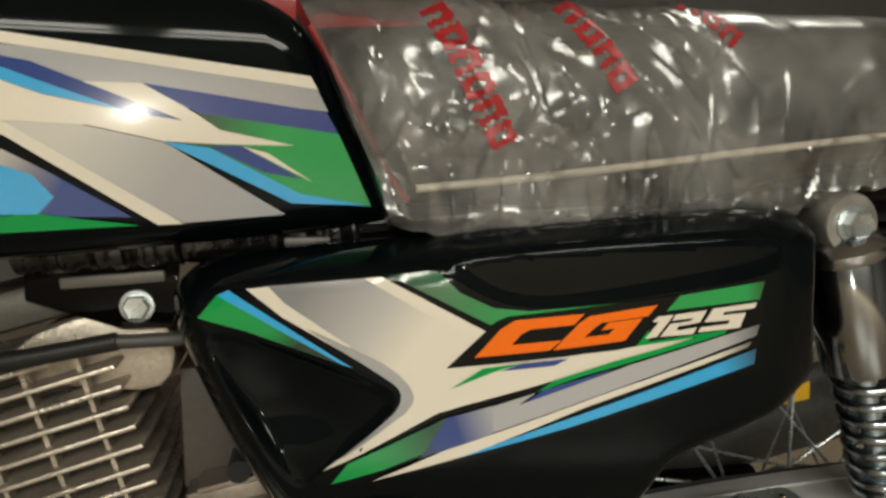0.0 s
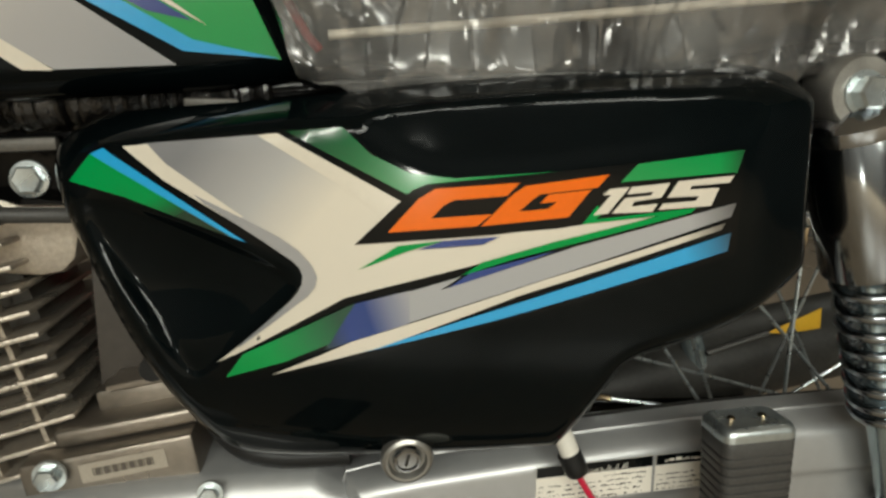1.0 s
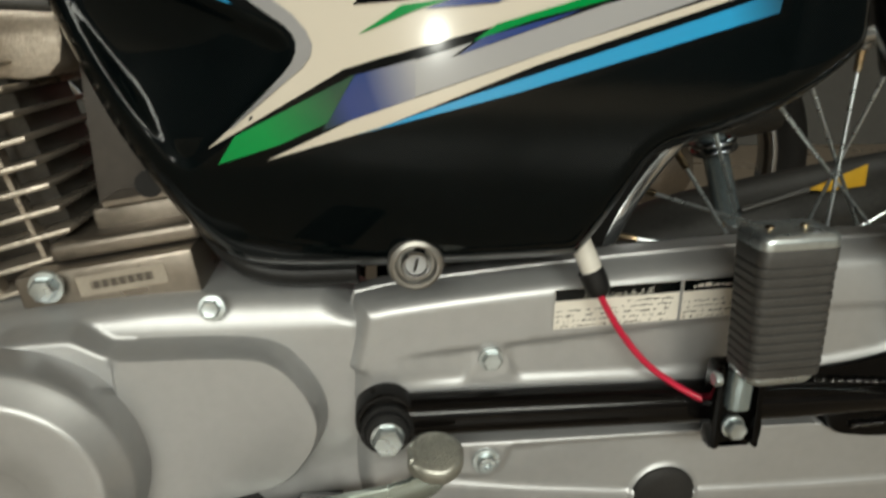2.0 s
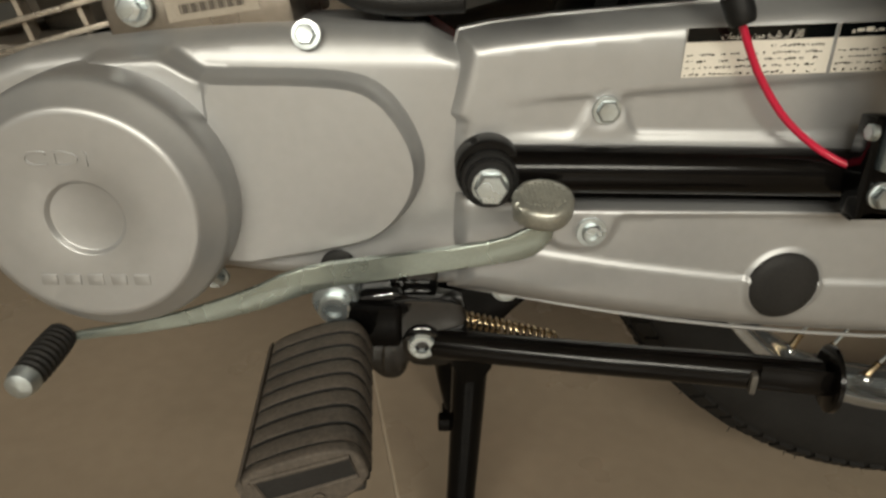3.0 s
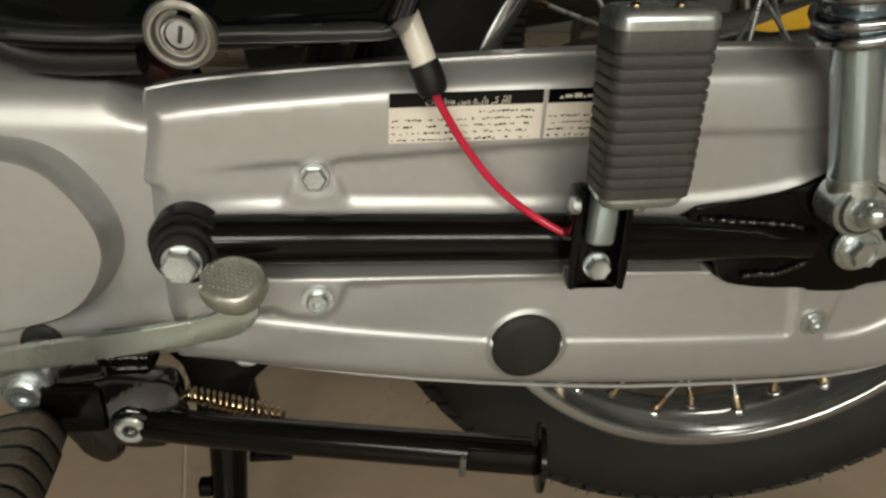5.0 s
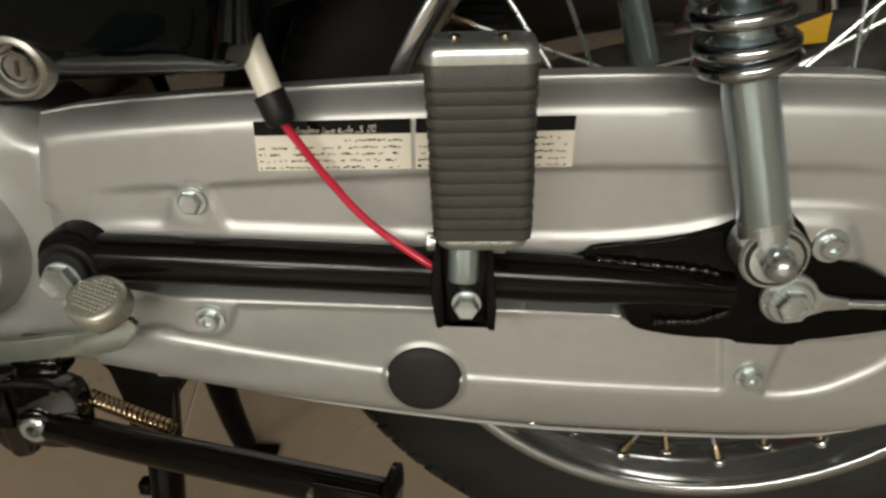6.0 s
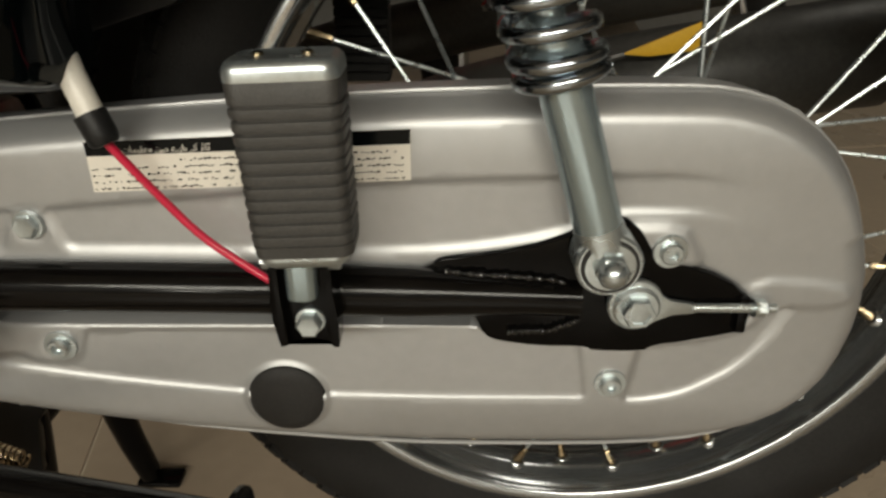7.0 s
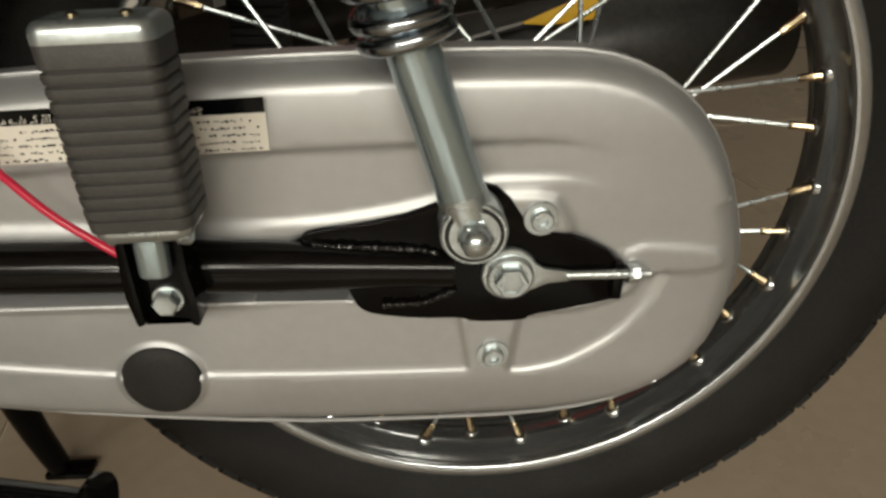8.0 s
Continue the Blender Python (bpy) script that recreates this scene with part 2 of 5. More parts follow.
def inside(P, poly):
    P = np.asarray(P, float)
    A = np.array(poly, float)
    B = np.roll(A, -1, 0)
    res = np.zeros(len(P), bool)
    for (ax, az), (bx, bz) in zip(A, B):
        c = (az > P[:, 1]) != (bz > P[:, 1])
        with np.errstate(divide="ignore", invalid="ignore"):
            xx = ax + (P[:, 1] - az) * (bx - ax) / (bz - az)
        res ^= c & (P[:, 0] < xx)
    return res


def step01(v):
    v = np.clip(v, 0, 1)
    return v * v * (3 - 2 * v)


def emboss(P, poly, width):
    """1 well inside poly, 0 outside, with a soft wall of that width."""
    d = edge_distance(P, poly) * np.where(inside(P, poly), 1, -1)
    return step01(d / width + 0.5)


def inset(loop, d):
    """The loop moved inwards (or outwards for minus) by d."""
    A = np.array(loop, float)
    T = np.roll(A, -1, 0) - np.roll(A, 1, 0)
    T /= np.maximum(np.hypot(T[:, 0], T[:, 1]), 1e-9)[:, None]
    N = np.stack([-T[:, 1], T[:, 0]], 1)
    area = np.sum(A[:, 0] * np.roll(A[:, 1], -1) - np.roll(A[:, 0], -1) * A[:, 1])
    return A + N * d * (1 if area > 0 else -1)


def sheet(outline, height, step=0.006, holes=(), skirt=0.0, close=False, lines=(), rings=(), hole_rings=()):
    """A surface over an outline in x and z: y = height(points). skirt: depth of its turned-in edge."""
    loops = [dense(outline, step)] + [dense(h, step) for h in holes]
    O = np.array(loops[0])
    xs = np.arange(O[:, 0].min(), O[:, 0].max(), step)
    zs = np.arange(O[:, 1].min(), O[:, 1].max(), step * 0.87)
    grid = np.array([(x + (0.5 * step if j % 2 else 0), z) for j, z in enumerate(zs) for x in xs])
    keep = inside(grid, loops[0]) & (edge_distance(grid, loops[0]) > step * 0.5 + max(rings, default=0))
    for h in loops[1:]:
        keep &= ~inside(grid, h) & (edge_distance(grid, h) > step * 0.5 + max(hole_rings, default=0))
    for ln in lines:
        keep &= edge_distance(grid, ln, False) > step * 0.45
    extra = []
    for d in rings:
        R = inset(loops[0], d)
        extra += [tuple(p) for p in R[edge_distance(R, loops[0]) > d * 0.93]]
    for d in hole_rings:
        for h in loops[1:]:
            R = inset(h, -d)
            ok_r = (edge_distance(R, h) > d * 0.93) & inside(R, loops[0]) & (edge_distance(R, loops[0]) > max(rings, default=0) + step * 0.5)
            extra += [tuple(p) for p in R[ok_r]]
    verts, edges = [], []
    for lp in loops:
        k = len(verts)
        verts += [Vector(p) for p in lp]
        edges += [(k + i, k + (i + 1) % len(lp)) for i in range(len(lp))]
    for ln in lines:
        pts = dense(ln, step, False)
        k = len(verts)
        verts += [Vector(p) for p in pts]
        edges += [(k + i, k + i + 1) for i in range(len(pts) - 1)]
    verts += [Vector(p) for p in grid[keep]] + [Vector(p) for p in extra]
    co, _, faces, *_ = mathutils.geometry.delaunay_2d_cdt(verts, edges, [], 0, 1e-7)
    P = np.array([tuple(c) for c in co])
    cen = np.array([P[list(f)].mean(0) for f in faces])
    ok = inside(cen, loops[0])
    for h in loops[1:]:
        ok &= ~inside(cen, h)
    Y = height(P)
    bm = bmesh.new()
    vs = [bm.verts.new((p[0], y, p[1])) for p, y in zip(P, Y)]
    for f, k in zip(faces, ok):
        if k:
            bm.faces.new([vs[i] for i in f])
    for v in [v for v in bm.verts if not v.link_faces]:
        bm.verts.remove(v)
    if skirt:
        rim = [e for e in bm.edges if len(e.link_faces) == 1]
        ext = bmesh.ops.extrude_edge_only(bm, edges=rim)["geom"]
        for v in ext:
            if isinstance(v, bmesh.types.BMVert):
                v.co.y += skirt
        if close:
            bmesh.ops.holes_fill(bm, edges=[e for e in bm.edges if len(e.link_faces) == 1], sides=0)
    return bm


def lathe(profile, seg=48, axis="y", closed=False):
    """Turns (along, radius) pairs round an axis through the origin."""
    bm = bmesh.new()
    rings = []
    for a, r in profile:
        ring = []
        for i in range(seg):
            c, s = math.cos(2 * math.pi * i / seg) * r, math.sin(2 * math.pi * i / seg) * r
            ring.append(bm.verts.new({"y": (c, a, s), "z": (c, s, a), "x": (a, c, s)}[axis]))
        rings.append(ring)
    if closed:
        rings.append(rings[0])
    for p, q in zip(rings, rings[1:]):
        for i in range(seg):
            bm.faces.new((p[i], p[(i + 1) % seg], q[(i + 1) % seg], q[i]))
    if not closed:
        for ring in (rings[0], rings[-1]):
            bm.faces.new(ring)
    return bm


def tube(pts, r, seg=14, cap=True, smooth=2, radii=None, flat=1.0):
    """A round bar along points."""
    pts = [Vector(p) for p in (chaikin([tuple(p) for p in pts], smooth, False) if smooth else pts)]
    bm = bmesh.new()
    rings = []
    n = len(pts)
    up = None
    for i, p in enumerate(pts):
        d = (pts[min(i + 1, n - 1)] - pts[max(i - 1, 0)]).normalized()
        if up is None:
            up = d.orthogonal().normalized()
        up = (up - d * up.dot(d)).normalized()
        side = d.cross(up)
        rr = radii(i / (n - 1)) if radii else r
        rings.append([bm.verts.new(p + (up * math.cos(2 * math.pi * k / seg) + side * math.sin(2 * math.pi * k / seg) * flat) * rr) for k in range(seg)])
    for p, q in zip(rings, rings[1:]):
        for k in range(seg):
            bm.faces.new((p[k], p[(k + 1) % seg], q[(k + 1) % seg], q[k]))
    if cap:
        bm.faces.new(rings[0])
        bm.faces.new(rings[-1])
    return bm


def box(size, place=(0, 0, 0), bevel=0.0, seg=2, turn=None):
    bm = bmesh.new()
    bmesh.ops.create_cube(bm, size=1)
    bmesh.ops.scale(bm, vec=size, verts=bm.verts[:])
    if bevel:
        bmesh.ops.bevel(bm, geom=bm.edges[:], offset=bevel, segments=seg, profile=0.5, affect="EDGES")
    if turn:
        bmesh.ops.transform(bm, matrix=turn, verts=bm.verts[:])
    bmesh.ops.translate(bm, vec=place, verts=bm.verts[:])
    return bm


def plate(outline, y0, y1, bevel=0.0008, k=0):
    """A flat plate with an outline in x and z between two depths."""
    pts = chaikin(outline, k) if k else outline
    bm = bmesh.new()
    f = bm.faces.new([bm.verts.new((x, y0, z)) for x, z in pts])
    ext = bmesh.ops.extrude_face_region(bm, geom=[f])["geom"]
    for v in ext:
        if isinstance(v, bmesh.types.BMVert):
            v.co.y = y1
    if bevel:
        es = [e for e in bm.edges if abs(e.verts[0].co.y - e.verts[1].co.y) < 1e-9]
        bmesh.ops.bevel(bm, geom=es, offset=bevel, segments=2, profile=0.5, affect="EDGES")
    return bm


def moved(bm, m):
    bmesh.ops.transform(bm, matrix=m if isinstance(m, Matrix) else Matrix.Translation(m), verts=bm.verts[:])
    return bm


def joined(*bms):
    a = bms[0]
    for b in bms[1:]:
        me = bpy.data.meshes.new("tmp")
        b.to_mesh(me)
        b.free()
        a.from_mesh(me)
        bpy.data.meshes.remove(me)
    return a


def aim(p, q):
    """A pose at p whose y axis points to q."""
    d = Vector(q) - Vector(p)
    return Matrix.Translation(p) @ d.to_track_quat("Y", "Z").to_matrix().to_4x4()


def hex_bolt(name, place, af, parent, material=None, washer=1.5, high=0.006, dome=True, towards=(0, -1, 0), socket=False, label=""):
    """A bolt head on its washer, facing along towards."""
    r = af / 2 / math.cos(math.pi / 6)
    prof = [(0.001, r * washer), (0.0, r * washer), (-0.0012, r * washer * 0.97), (-0.0014, r * 0.98)]
    a = lathe(prof, 28)
    if socket:
        b = lathe([(0.0, r), (-high * 0.8, r), (-high, r * 0.85), (-high, r * 0.5), (-high * 0.55, r * 0.45)], 24)
    else:
        b = lathe([(0.0, r), (-high * 0.85, r), (-high, r * 0.86), (-high * (0.96 if dome else 1.05), r * 0.6)], 6)
    bm = joined(a, b)
    q = Vector(towards).to_track_quat("-Y", "Z").to_matrix().to_4x4()
    moved(bm, Matrix.Translation(place) @ q)
    return part(name, bm, material or M_ZINC, parent, label, 30)

# ---- the room ----
floor = tagged(new("floor", mesh_of("floor", box((7, 10, 0.1), (0.2, -2.2, -0.0515)), M_GROUT)), "beige glazed tile floor with thin pale joints", "floor", kind="structure")
for nm, size, place, m in (
    ("wall_north", (7, 0.1, 2.8), (0.2, 2.85, 1.4), M_DARKWALL),
    ("wall_south", (7, 0.1, 2.8), (0.2, -7.25, 1.4), M_WALL),
    ("wall_west", (0.1, 10, 2.8), (-3.35, -2.2, 1.4), M_WALL),
    ("wall_east", (0.1, 10, 2.8), (3.75, -2.2, 1.4), M_WALL),
):
    tagged(new(nm, mesh_of(nm, box(size, place), m)), "plain painted showroom wall", "wall", kind="structure")
tagged(new("ceiling", mesh_of("ceiling", box((7.2, 10.2, 0.1), (0.2, -2.2, 2.85)), M_CEIL)), "plain white painted ceiling", "ceiling", kind="structure")

# ---- the motorcycle ----
BIKE = thing("motorcycle", (-0.4, 0.03, 0), "black motorcycle with coloured stickers parked on its centre stand", "motorcycle")
MID = 0.035
AXLE = (0.0015, 0.025, 0.332)


# side cover
COVER = [(-0.560, 0.598), (-0.557, 0.618), (-0.535, 0.632), (-0.50, 0.638), (-0.425, 0.644), (-0.349, 0.654), (-0.26, 0.660), (-0.176, 0.664), (-0.152, 0.657),
         (-0.149, 0.640), (-0.146, 0.59), (-0.142, 0.562), (-0.146, 0.550), (-0.163, 0.538), (-0.214, 0.5155), (-0.240, 0.5075), (-0.2510, 0.5020), (-0.2545, 0.4940), (-0.2615, 0.4780), (-0.2700, 0.4540),
         (-0.2735, 0.4425), (-0.2830, 0.4385), (-0.30, 0.437), (-0.352, 0.431), (-0.40, 0.425), (-0.450, 0.420), (-0.472, 0.424), (-0.488, 0.441), (-0.506, 0.474), (-0.526, 0.514), (-0.550, 0.568)]
COVER = chaikin(COVER, 2)
RECESS_TOP = chaikin([(-0.40, 0.640), (-0.385, 0.624), (-0.362, 0.613), (-0.335, 0.611), (-0.27, 0.620), (-0.205, 0.630), (-0.196, 0.640), (-0.205, 0.652), (-0.30, 0.648)], 2)
RECESS_FRONT = chaikin([(-0.536, 0.585), (-0.527, 0.592), (-0.508, 0.589), (-0.442, 0.563), (-0.429, 0.556), (-0.430, 0.546), (-0.474, 0.500), (-0.486, 0.497), (-0.500, 0.522), (-0.524, 0.562)], 2)


def cover_face(P):
    x, z = P[:, 0], P[:, 1]
    u = x + 0.537
    d = 0.107 + 0.318 * u - 0.424 * u * u
    d = d - 0.045 * (np.maximum(0, 0.53 - z) / 0.1) ** 2
    return -d


def cover_shape(P):
    y = cover_face(P)
    e = edge_distance(P, COVER)
    roll = np.maximum(0, 1 - e / 0.022)
    dish = emboss(P, RECESS_TOP, 0.010)
    y = y + 0.028 * roll ** 2.2 * (1 - dish) + 0.0009 * dish
    rear = np.maximum(0, (P[:, 0] + 0.200) / 0.06)
    y = y + 0.030 * step01(rear) * 0.6
    bowl = np.exp(-((P[:, 0] + 0.487) / 0.040) ** 2 - ((P[:, 1] - 0.549) / 0.034) ** 2)
    y = y + (0.0018 + 0.0095 * bowl) * emboss(P, RECESS_FRONT, 0.008)
    return y


def ring_line(poly, d):
    R = [tuple(p) for p in inset(poly, d)]
    return R + [R[0]]


COVER_LINES = [ring_line(RECESS_FRONT, d) for d in (-0.0066, -0.0036, -0.0018, 0.0, 0.0018, 0.0036, 0.0066)] + [ring_line(RECESS_TOP, d) for d in (-0.0055, -0.0028, 0.0, 0.0028, 0.0055)]
side_cover = part("side_cover", sheet(COVER, cover_shape, 0.0034, skirt=0.035, rings=(0.0025, 0.0055, 0.009, 0.013), lines=COVER_LINES), M_BLACK, BIKE, "glossy black side cover with green, silver and orange stickers", 50)


def sticker(name, outline, m, layer, surface, parent, k=0, step=0.0042, label=""):
    pts = chaikin(outline, k) if k else outline
    return part(name, sheet(pts, lambda P: surface(P) - 0.0004 - 0.0004 * layer, step), m, parent, label, 60)


K_DARK = (0.006, 0.02, 0.008)
F_GSWEEP = fade("green_to_dark", [(0.0, (0.004, 0.05, 0.016)), (0.45, (0.002, 0.13, 0.03)), (1.0, (0.0, 0.27, 0.055))], (-0.42, 0.63), (-0.36, 0.60))
F_GRIGHT = fade("green_fade_out", [(0.0, (0.0, 0.27, 0.055)), (0.75, (0.0, 0.27, 0.055)), (1.0, (0.004, 0.02, 0.008))], (-0.27, 0.61), (-0.205, 0.617))
F_BLUE = fade("navy_to_silver", [(0.0, (0.006, 0.03, 0.035)), (0.28, (0.006, 0.034, 0.20)), (0.5, (0.007, 0.036, 0.19)), (1.0, (0.36, 0.36, 0.37))], (-0.413, 0.522), (-0.366, 0.538))
F_GLOW = fade("green_low_fade", [(0.0, (0.0, 0.27, 0.055)), (0.4, (0.0, 0.27, 0.055)), (1.0, (0.006, 0.06, 0.03))], (-0.463, 0.502), (-0.405, 0.533))
F_CYAN = fade("cyan_fade_out", [(0.0, (0.025, 0.33, 0.66)), (0.72, (0.025, 0.33, 0.66)), (1.0, (0.008, 0.03, 0.05))], (-0.30, 0.54), (-0.208, 0.578))
F_SILV = fade("silver_fade_out", [(0.0, (0.36, 0.36, 0.37)), (0.7, (0.36, 0.36, 0.37)), (1.0, (0.02, 0.02, 0.02))], (-0.30, 0.56), (-0.204, 0.594))
F_CREAMT = fade("cream_fade_out", [(0.0, (0.66, 0.605, 0.51)), (0.72, (0.66, 0.605, 0.51)), (1.0, (0.02, 0.02, 0.02))], (-0.30, 0.555), (-0.214, 0.586))
F_WEDGE = fade("green_wedge_fade", [(0.0, (0.0, 0.27, 0.055)), (0.55, (0.0, 0.25, 0.05)), (1.0, (0.004, 0.03, 0.012))], (-0.505, 0.612), (-0.488, 0.582))
F_TOP = fade("silver_to_cream", [(0.0, (0.20, 0.20, 0.21)), (0.45, (0.42, 0.41, 0.40)), (0.75, (0.66, 0.605, 0.51)), (1.0, (0.66, 0.605, 0.51))], (-0.47, 0.628), (-0.40, 0.570))

C = lambda name, pts, m, layer, k=0: sticker(name, pts, m, layer, cover_shape, side_cover, k)
C("sticker_backing", [(-0.536, 0.593), (-0.546, 0.601), (-0.530, 0.620), (-0.43, 0.629), (-0.400, 0.631), (-0.384, 0.613), (-0.366, 0.604), (-0.345, 0.602), (-0.262, 0.616), (-0.208, 0.624),
                      (-0.208, 0.570), (-0.325, 0.534), (-0.400, 0.512), (-0.440, 0.500), (-0.470, 0.497), (-0.478, 0.502), (-0.430, 0.545), (-0.423, 0.556), (-0.430, 0.566), (-0.5, 0.590)], M_INK, 0)
C("green_wedge", [(-0.540, 0.601), (-0.528, 0.615), (-0.455, 0.574), (-0.512, 0.594)], F_WEDGE, 1)
C("cyan_stripe", [(-0.528, 0.615), (-0.521, 0.618), (-0.451, 0.573), (-0.458, 0.5755)], M_CYAN, 2)
C("silver_panel", [(-0.497, 0.621), (-0.444, 0.626), (-0.405, 0.607), (-0.373, 0.592), (-0.394, 0.574), (-0.30, 0.583), (-0.236, 0.594), (-0.344, 0.563), (-0.387, 0.551), (-0.403, 0.546),
                   (-0.470, 0.507), (-0.430, 0.541), (-0.417, 0.556), (-0.424, 0.566), (-0.465, 0.5885), (-0.494, 0.608), (-0.505, 0.6195)], F_TOP, 1)
C("cream_stripe", [(-0.511, 0.619), (-0.498, 0.6205), (-0.489, 0.611), (-0.470, 0.598), (-0.452, 0.586), (-0.458, 0.5835), (-0.491, 0.603)], M_CREAM, 2)
C("cream_stripe", [(-0.444, 0.626), (-0.434, 0.627), (-0.372, 0.5935), (-0.384, 0.588), (-0.405, 0.603)], M_CREAM, 2)
C("silver_edge", [(-0.484, 0.6000), (-0.455, 0.5865), (-0.428, 0.573), (-0.416, 0.559), (-0.418, 0.549), (-0.432, 0.538), (-0.466, 0.510), (-0.432, 0.5415), (-0.4245, 0.5505), (-0.4235, 0.559), (-0.430, 0.566)], M_GREY, 3, 1)
C("green_sweep", [(-0.430, 0.628), (-0.403, 0.6305), (-0.390, 0.618), (-0.371, 0.609), (-0.350, 0.607), (-0.264, 0.614), (-0.270, 0.611), (-0.355, 0.604), (-0.373, 0.599)], F_GSWEEP, 1)
C("green_flag", [(-0.272, 0.605), (-0.263, 0.615), (-0.209, 0.6225), (-0.212, 0.611)], F_GRIGHT, 2)
C("letter_backing", [(-0.398, 0.5735), (-0.370, 0.601), (-0.363, 0.604), (-0.262, 0.6155), (-0.288, 0.586), (-0.329, 0.580)], M_INK, 3)
C("letter_panel", [(-0.382, 0.580), (-0.367, 0.597), (-0.359, 0.602), (-0.319, 0.6055), (-0.325, 0.599), (-0.350, 0.5965), (-0.355, 0.594), (-0.361, 0.5875), (-0.332, 0.590), (-0.339, 0.584)], M_ORANGE, 4)
C("letter_panel", [(-0.337, 0.584), (-0.322, 0.600), (-0.316, 0.604), (-0.276, 0.610), (-0.2815, 0.6035), (-0.309, 0.600), (-0.313, 0.597), (-0.319, 0.5915), (-0.305, 0.593), (-0.301, 0.5965), (-0.309, 0.5955),
                   (-0.305, 0.6), (-0.2845, 0.6025), (-0.295, 0.589)], M_ORANGE, 4)
C("figure_backing", [(-0.287, 0.587), (-0.272, 0.606), (-0.213, 0.6115), (-0.222, 0.594), (-0.25, 0.5905)], M_INK, 3)
C("figure_panel", [(-0.283, 0.590), (-0.275, 0.600), (-0.279, 0.600), (-0.2755, 0.603), (-0.266, 0.604), (-0.276, 0.591)], M_CREAM, 5)
C("figure_panel", [(-0.274, 0.591), (-0.268, 0.5985), (-0.2555, 0.600), (-0.254, 0.6018), (-0.267, 0.6005), (-0.265, 0.604), (-0.246, 0.6062), (-0.250, 0.599), (-0.263, 0.597), (-0.2645, 0.5945), (-0.2515, 0.596), (-0.254, 0.592)], M_CREAM, 5)
C("figure_panel", [(-0.251, 0.593), (-0.249, 0.596), (-0.2325, 0.5975), (-0.231, 0.5998), (-0.247, 0.599), (-0.242, 0.607), (-0.214, 0.610), (-0.216, 0.6065), (-0.235, 0.6048), (-0.236, 0.603), (-0.221, 0.604), (-0.2245, 0.595)], M_CREAM, 5)
C("green_blade", [(-0.288, 0.5855), (-0.281, 0.595), (-0.2785, 0.591), (-0.2815, 0.588), (-0.232, 0.594), (-0.234, 0.5915), (-0.32, 0.568), (-0.346, 0.559), (-0.336, 0.566), (-0.30, 0.577), (-0.25, 0.590)], M_GREEN, 4)
C("navy_blade", [(-0.352, 0.553), (-0.342, 0.5605), (-0.300, 0.5725), (-0.318, 0.565)], M_BLUE, 5)
C("green_dart", [(-0.396, 0.561), (-0.377, 0.5735), (-0.355, 0.5765), (-0.372, 0.571)], M_GREEN, 4)
C("navy_dart", [(-0.367, 0.572), (-0.355, 0.5765), (-0.328, 0.579), (-0.336, 0.575)], M_BLUE, 5)
C("silver_blade", [(-0.403, 0.523), (-0.371, 0.5505), (-0.346, 0.5585), (-0.356, 0.5515), (-0.29, 0.5745), (-0.231, 0.591), (-0.211, 0.5965), (-0.213, 0.5895), (-0.304, 0.558)], F_SILV, 3)
C("navy_band", [(-0.414, 0.518), (-0.398, 0.5435), (-0.371, 0.551), (-0.371, 0.534), (-0.403, 0.5225)], F_BLUE, 4)
C("green_tail", [(-0.465, 0.500), (-0.455, 0.5145), (-0.398, 0.544), (-0.411, 0.522), (-0.434, 0.511)], F_GLOW, 5)
C("cream_tail", [(-0.441, 0.503), (-0.400, 0.5235), (-0.304, 0.558), (-0.216, 0.5865), (-0.218, 0.583), (-0.317, 0.5495), (-0.387, 0.5205)], F_CREAMT, 5)
C("cyan_tail", [(-0.400, 0.516), (-0.343, 0.5365), (-0.212, 0.5815), (-0.213, 0.572), (-0.327, 0.5365)], F_CYAN, 2)

# key knob at the foot of the side cover
LOCK = Matrix.Translation((-0.369, -0.1165, 0.4455)) @ pose(0, 0, 0, 7, 0, 0)
knob = part("cover_lock", moved(lathe([(0.014, 0.008), (0.0, 0.0095), (-0.001, 0.0148), (-0.0055, 0.0151), (-0.0080, 0.0142), (-0.0092, 0.0124), (-0.0090, 0.0112), (-0.0072, 0.0104), (-0.0050, 0.0100), (-0.0046, 0.0086)], 48), LOCK), M_SATIN, BIKE, "round bright metal screw knob", 26)
part("lock_core", moved(lathe([(-0.0040, 0.0088), (-0.0078, 0.0080), (-0.0086, 0.0072), (-0.0084, 0.0062), (-0.0068, 0.0056), (-0.0066, 0.001)], 40), LOCK), M_CHROME, knob, "polished lock barrel", 26)
part("key_slot", moved(box((0.0018, 0.001, 0.0075), (0, -0.0068, 0), 0.0003), LOCK @ pose(0, 0, 0, 0, 12, 0)), M_DARK, knob)

# fuel tank
TANK = chaikin([(-0.412, 0.652), (-0.55, 0.642), (-0.66, 0.634), (-0.92, 0.64), (-0.93, 0.82), (-0.78, 0.845), (-0.60, 0.825), (-0.535, 0.805), (-0.488, 0.785), (-0.470, 0.768), (-0.452, 0.728), (-0.420, 0.667)], 2)


def tank_face(P):
    t = (P[:, 1] - 0.667) / 0.1
    return -(0.088 + 0.025 * t - 0.012 * t * t) + 0.10 * (P[:, 0] + 0.47)


def tank_shape(P):
    e = edge_distance(P, TANK)
    top = np.clip((P[:, 1] - 0.755) / 0.08, 0, 2)
    return tank_face(P) + 0.012 * np.maximum(0, 1 - e / 0.014) ** 2 + 0.05 * top ** 2


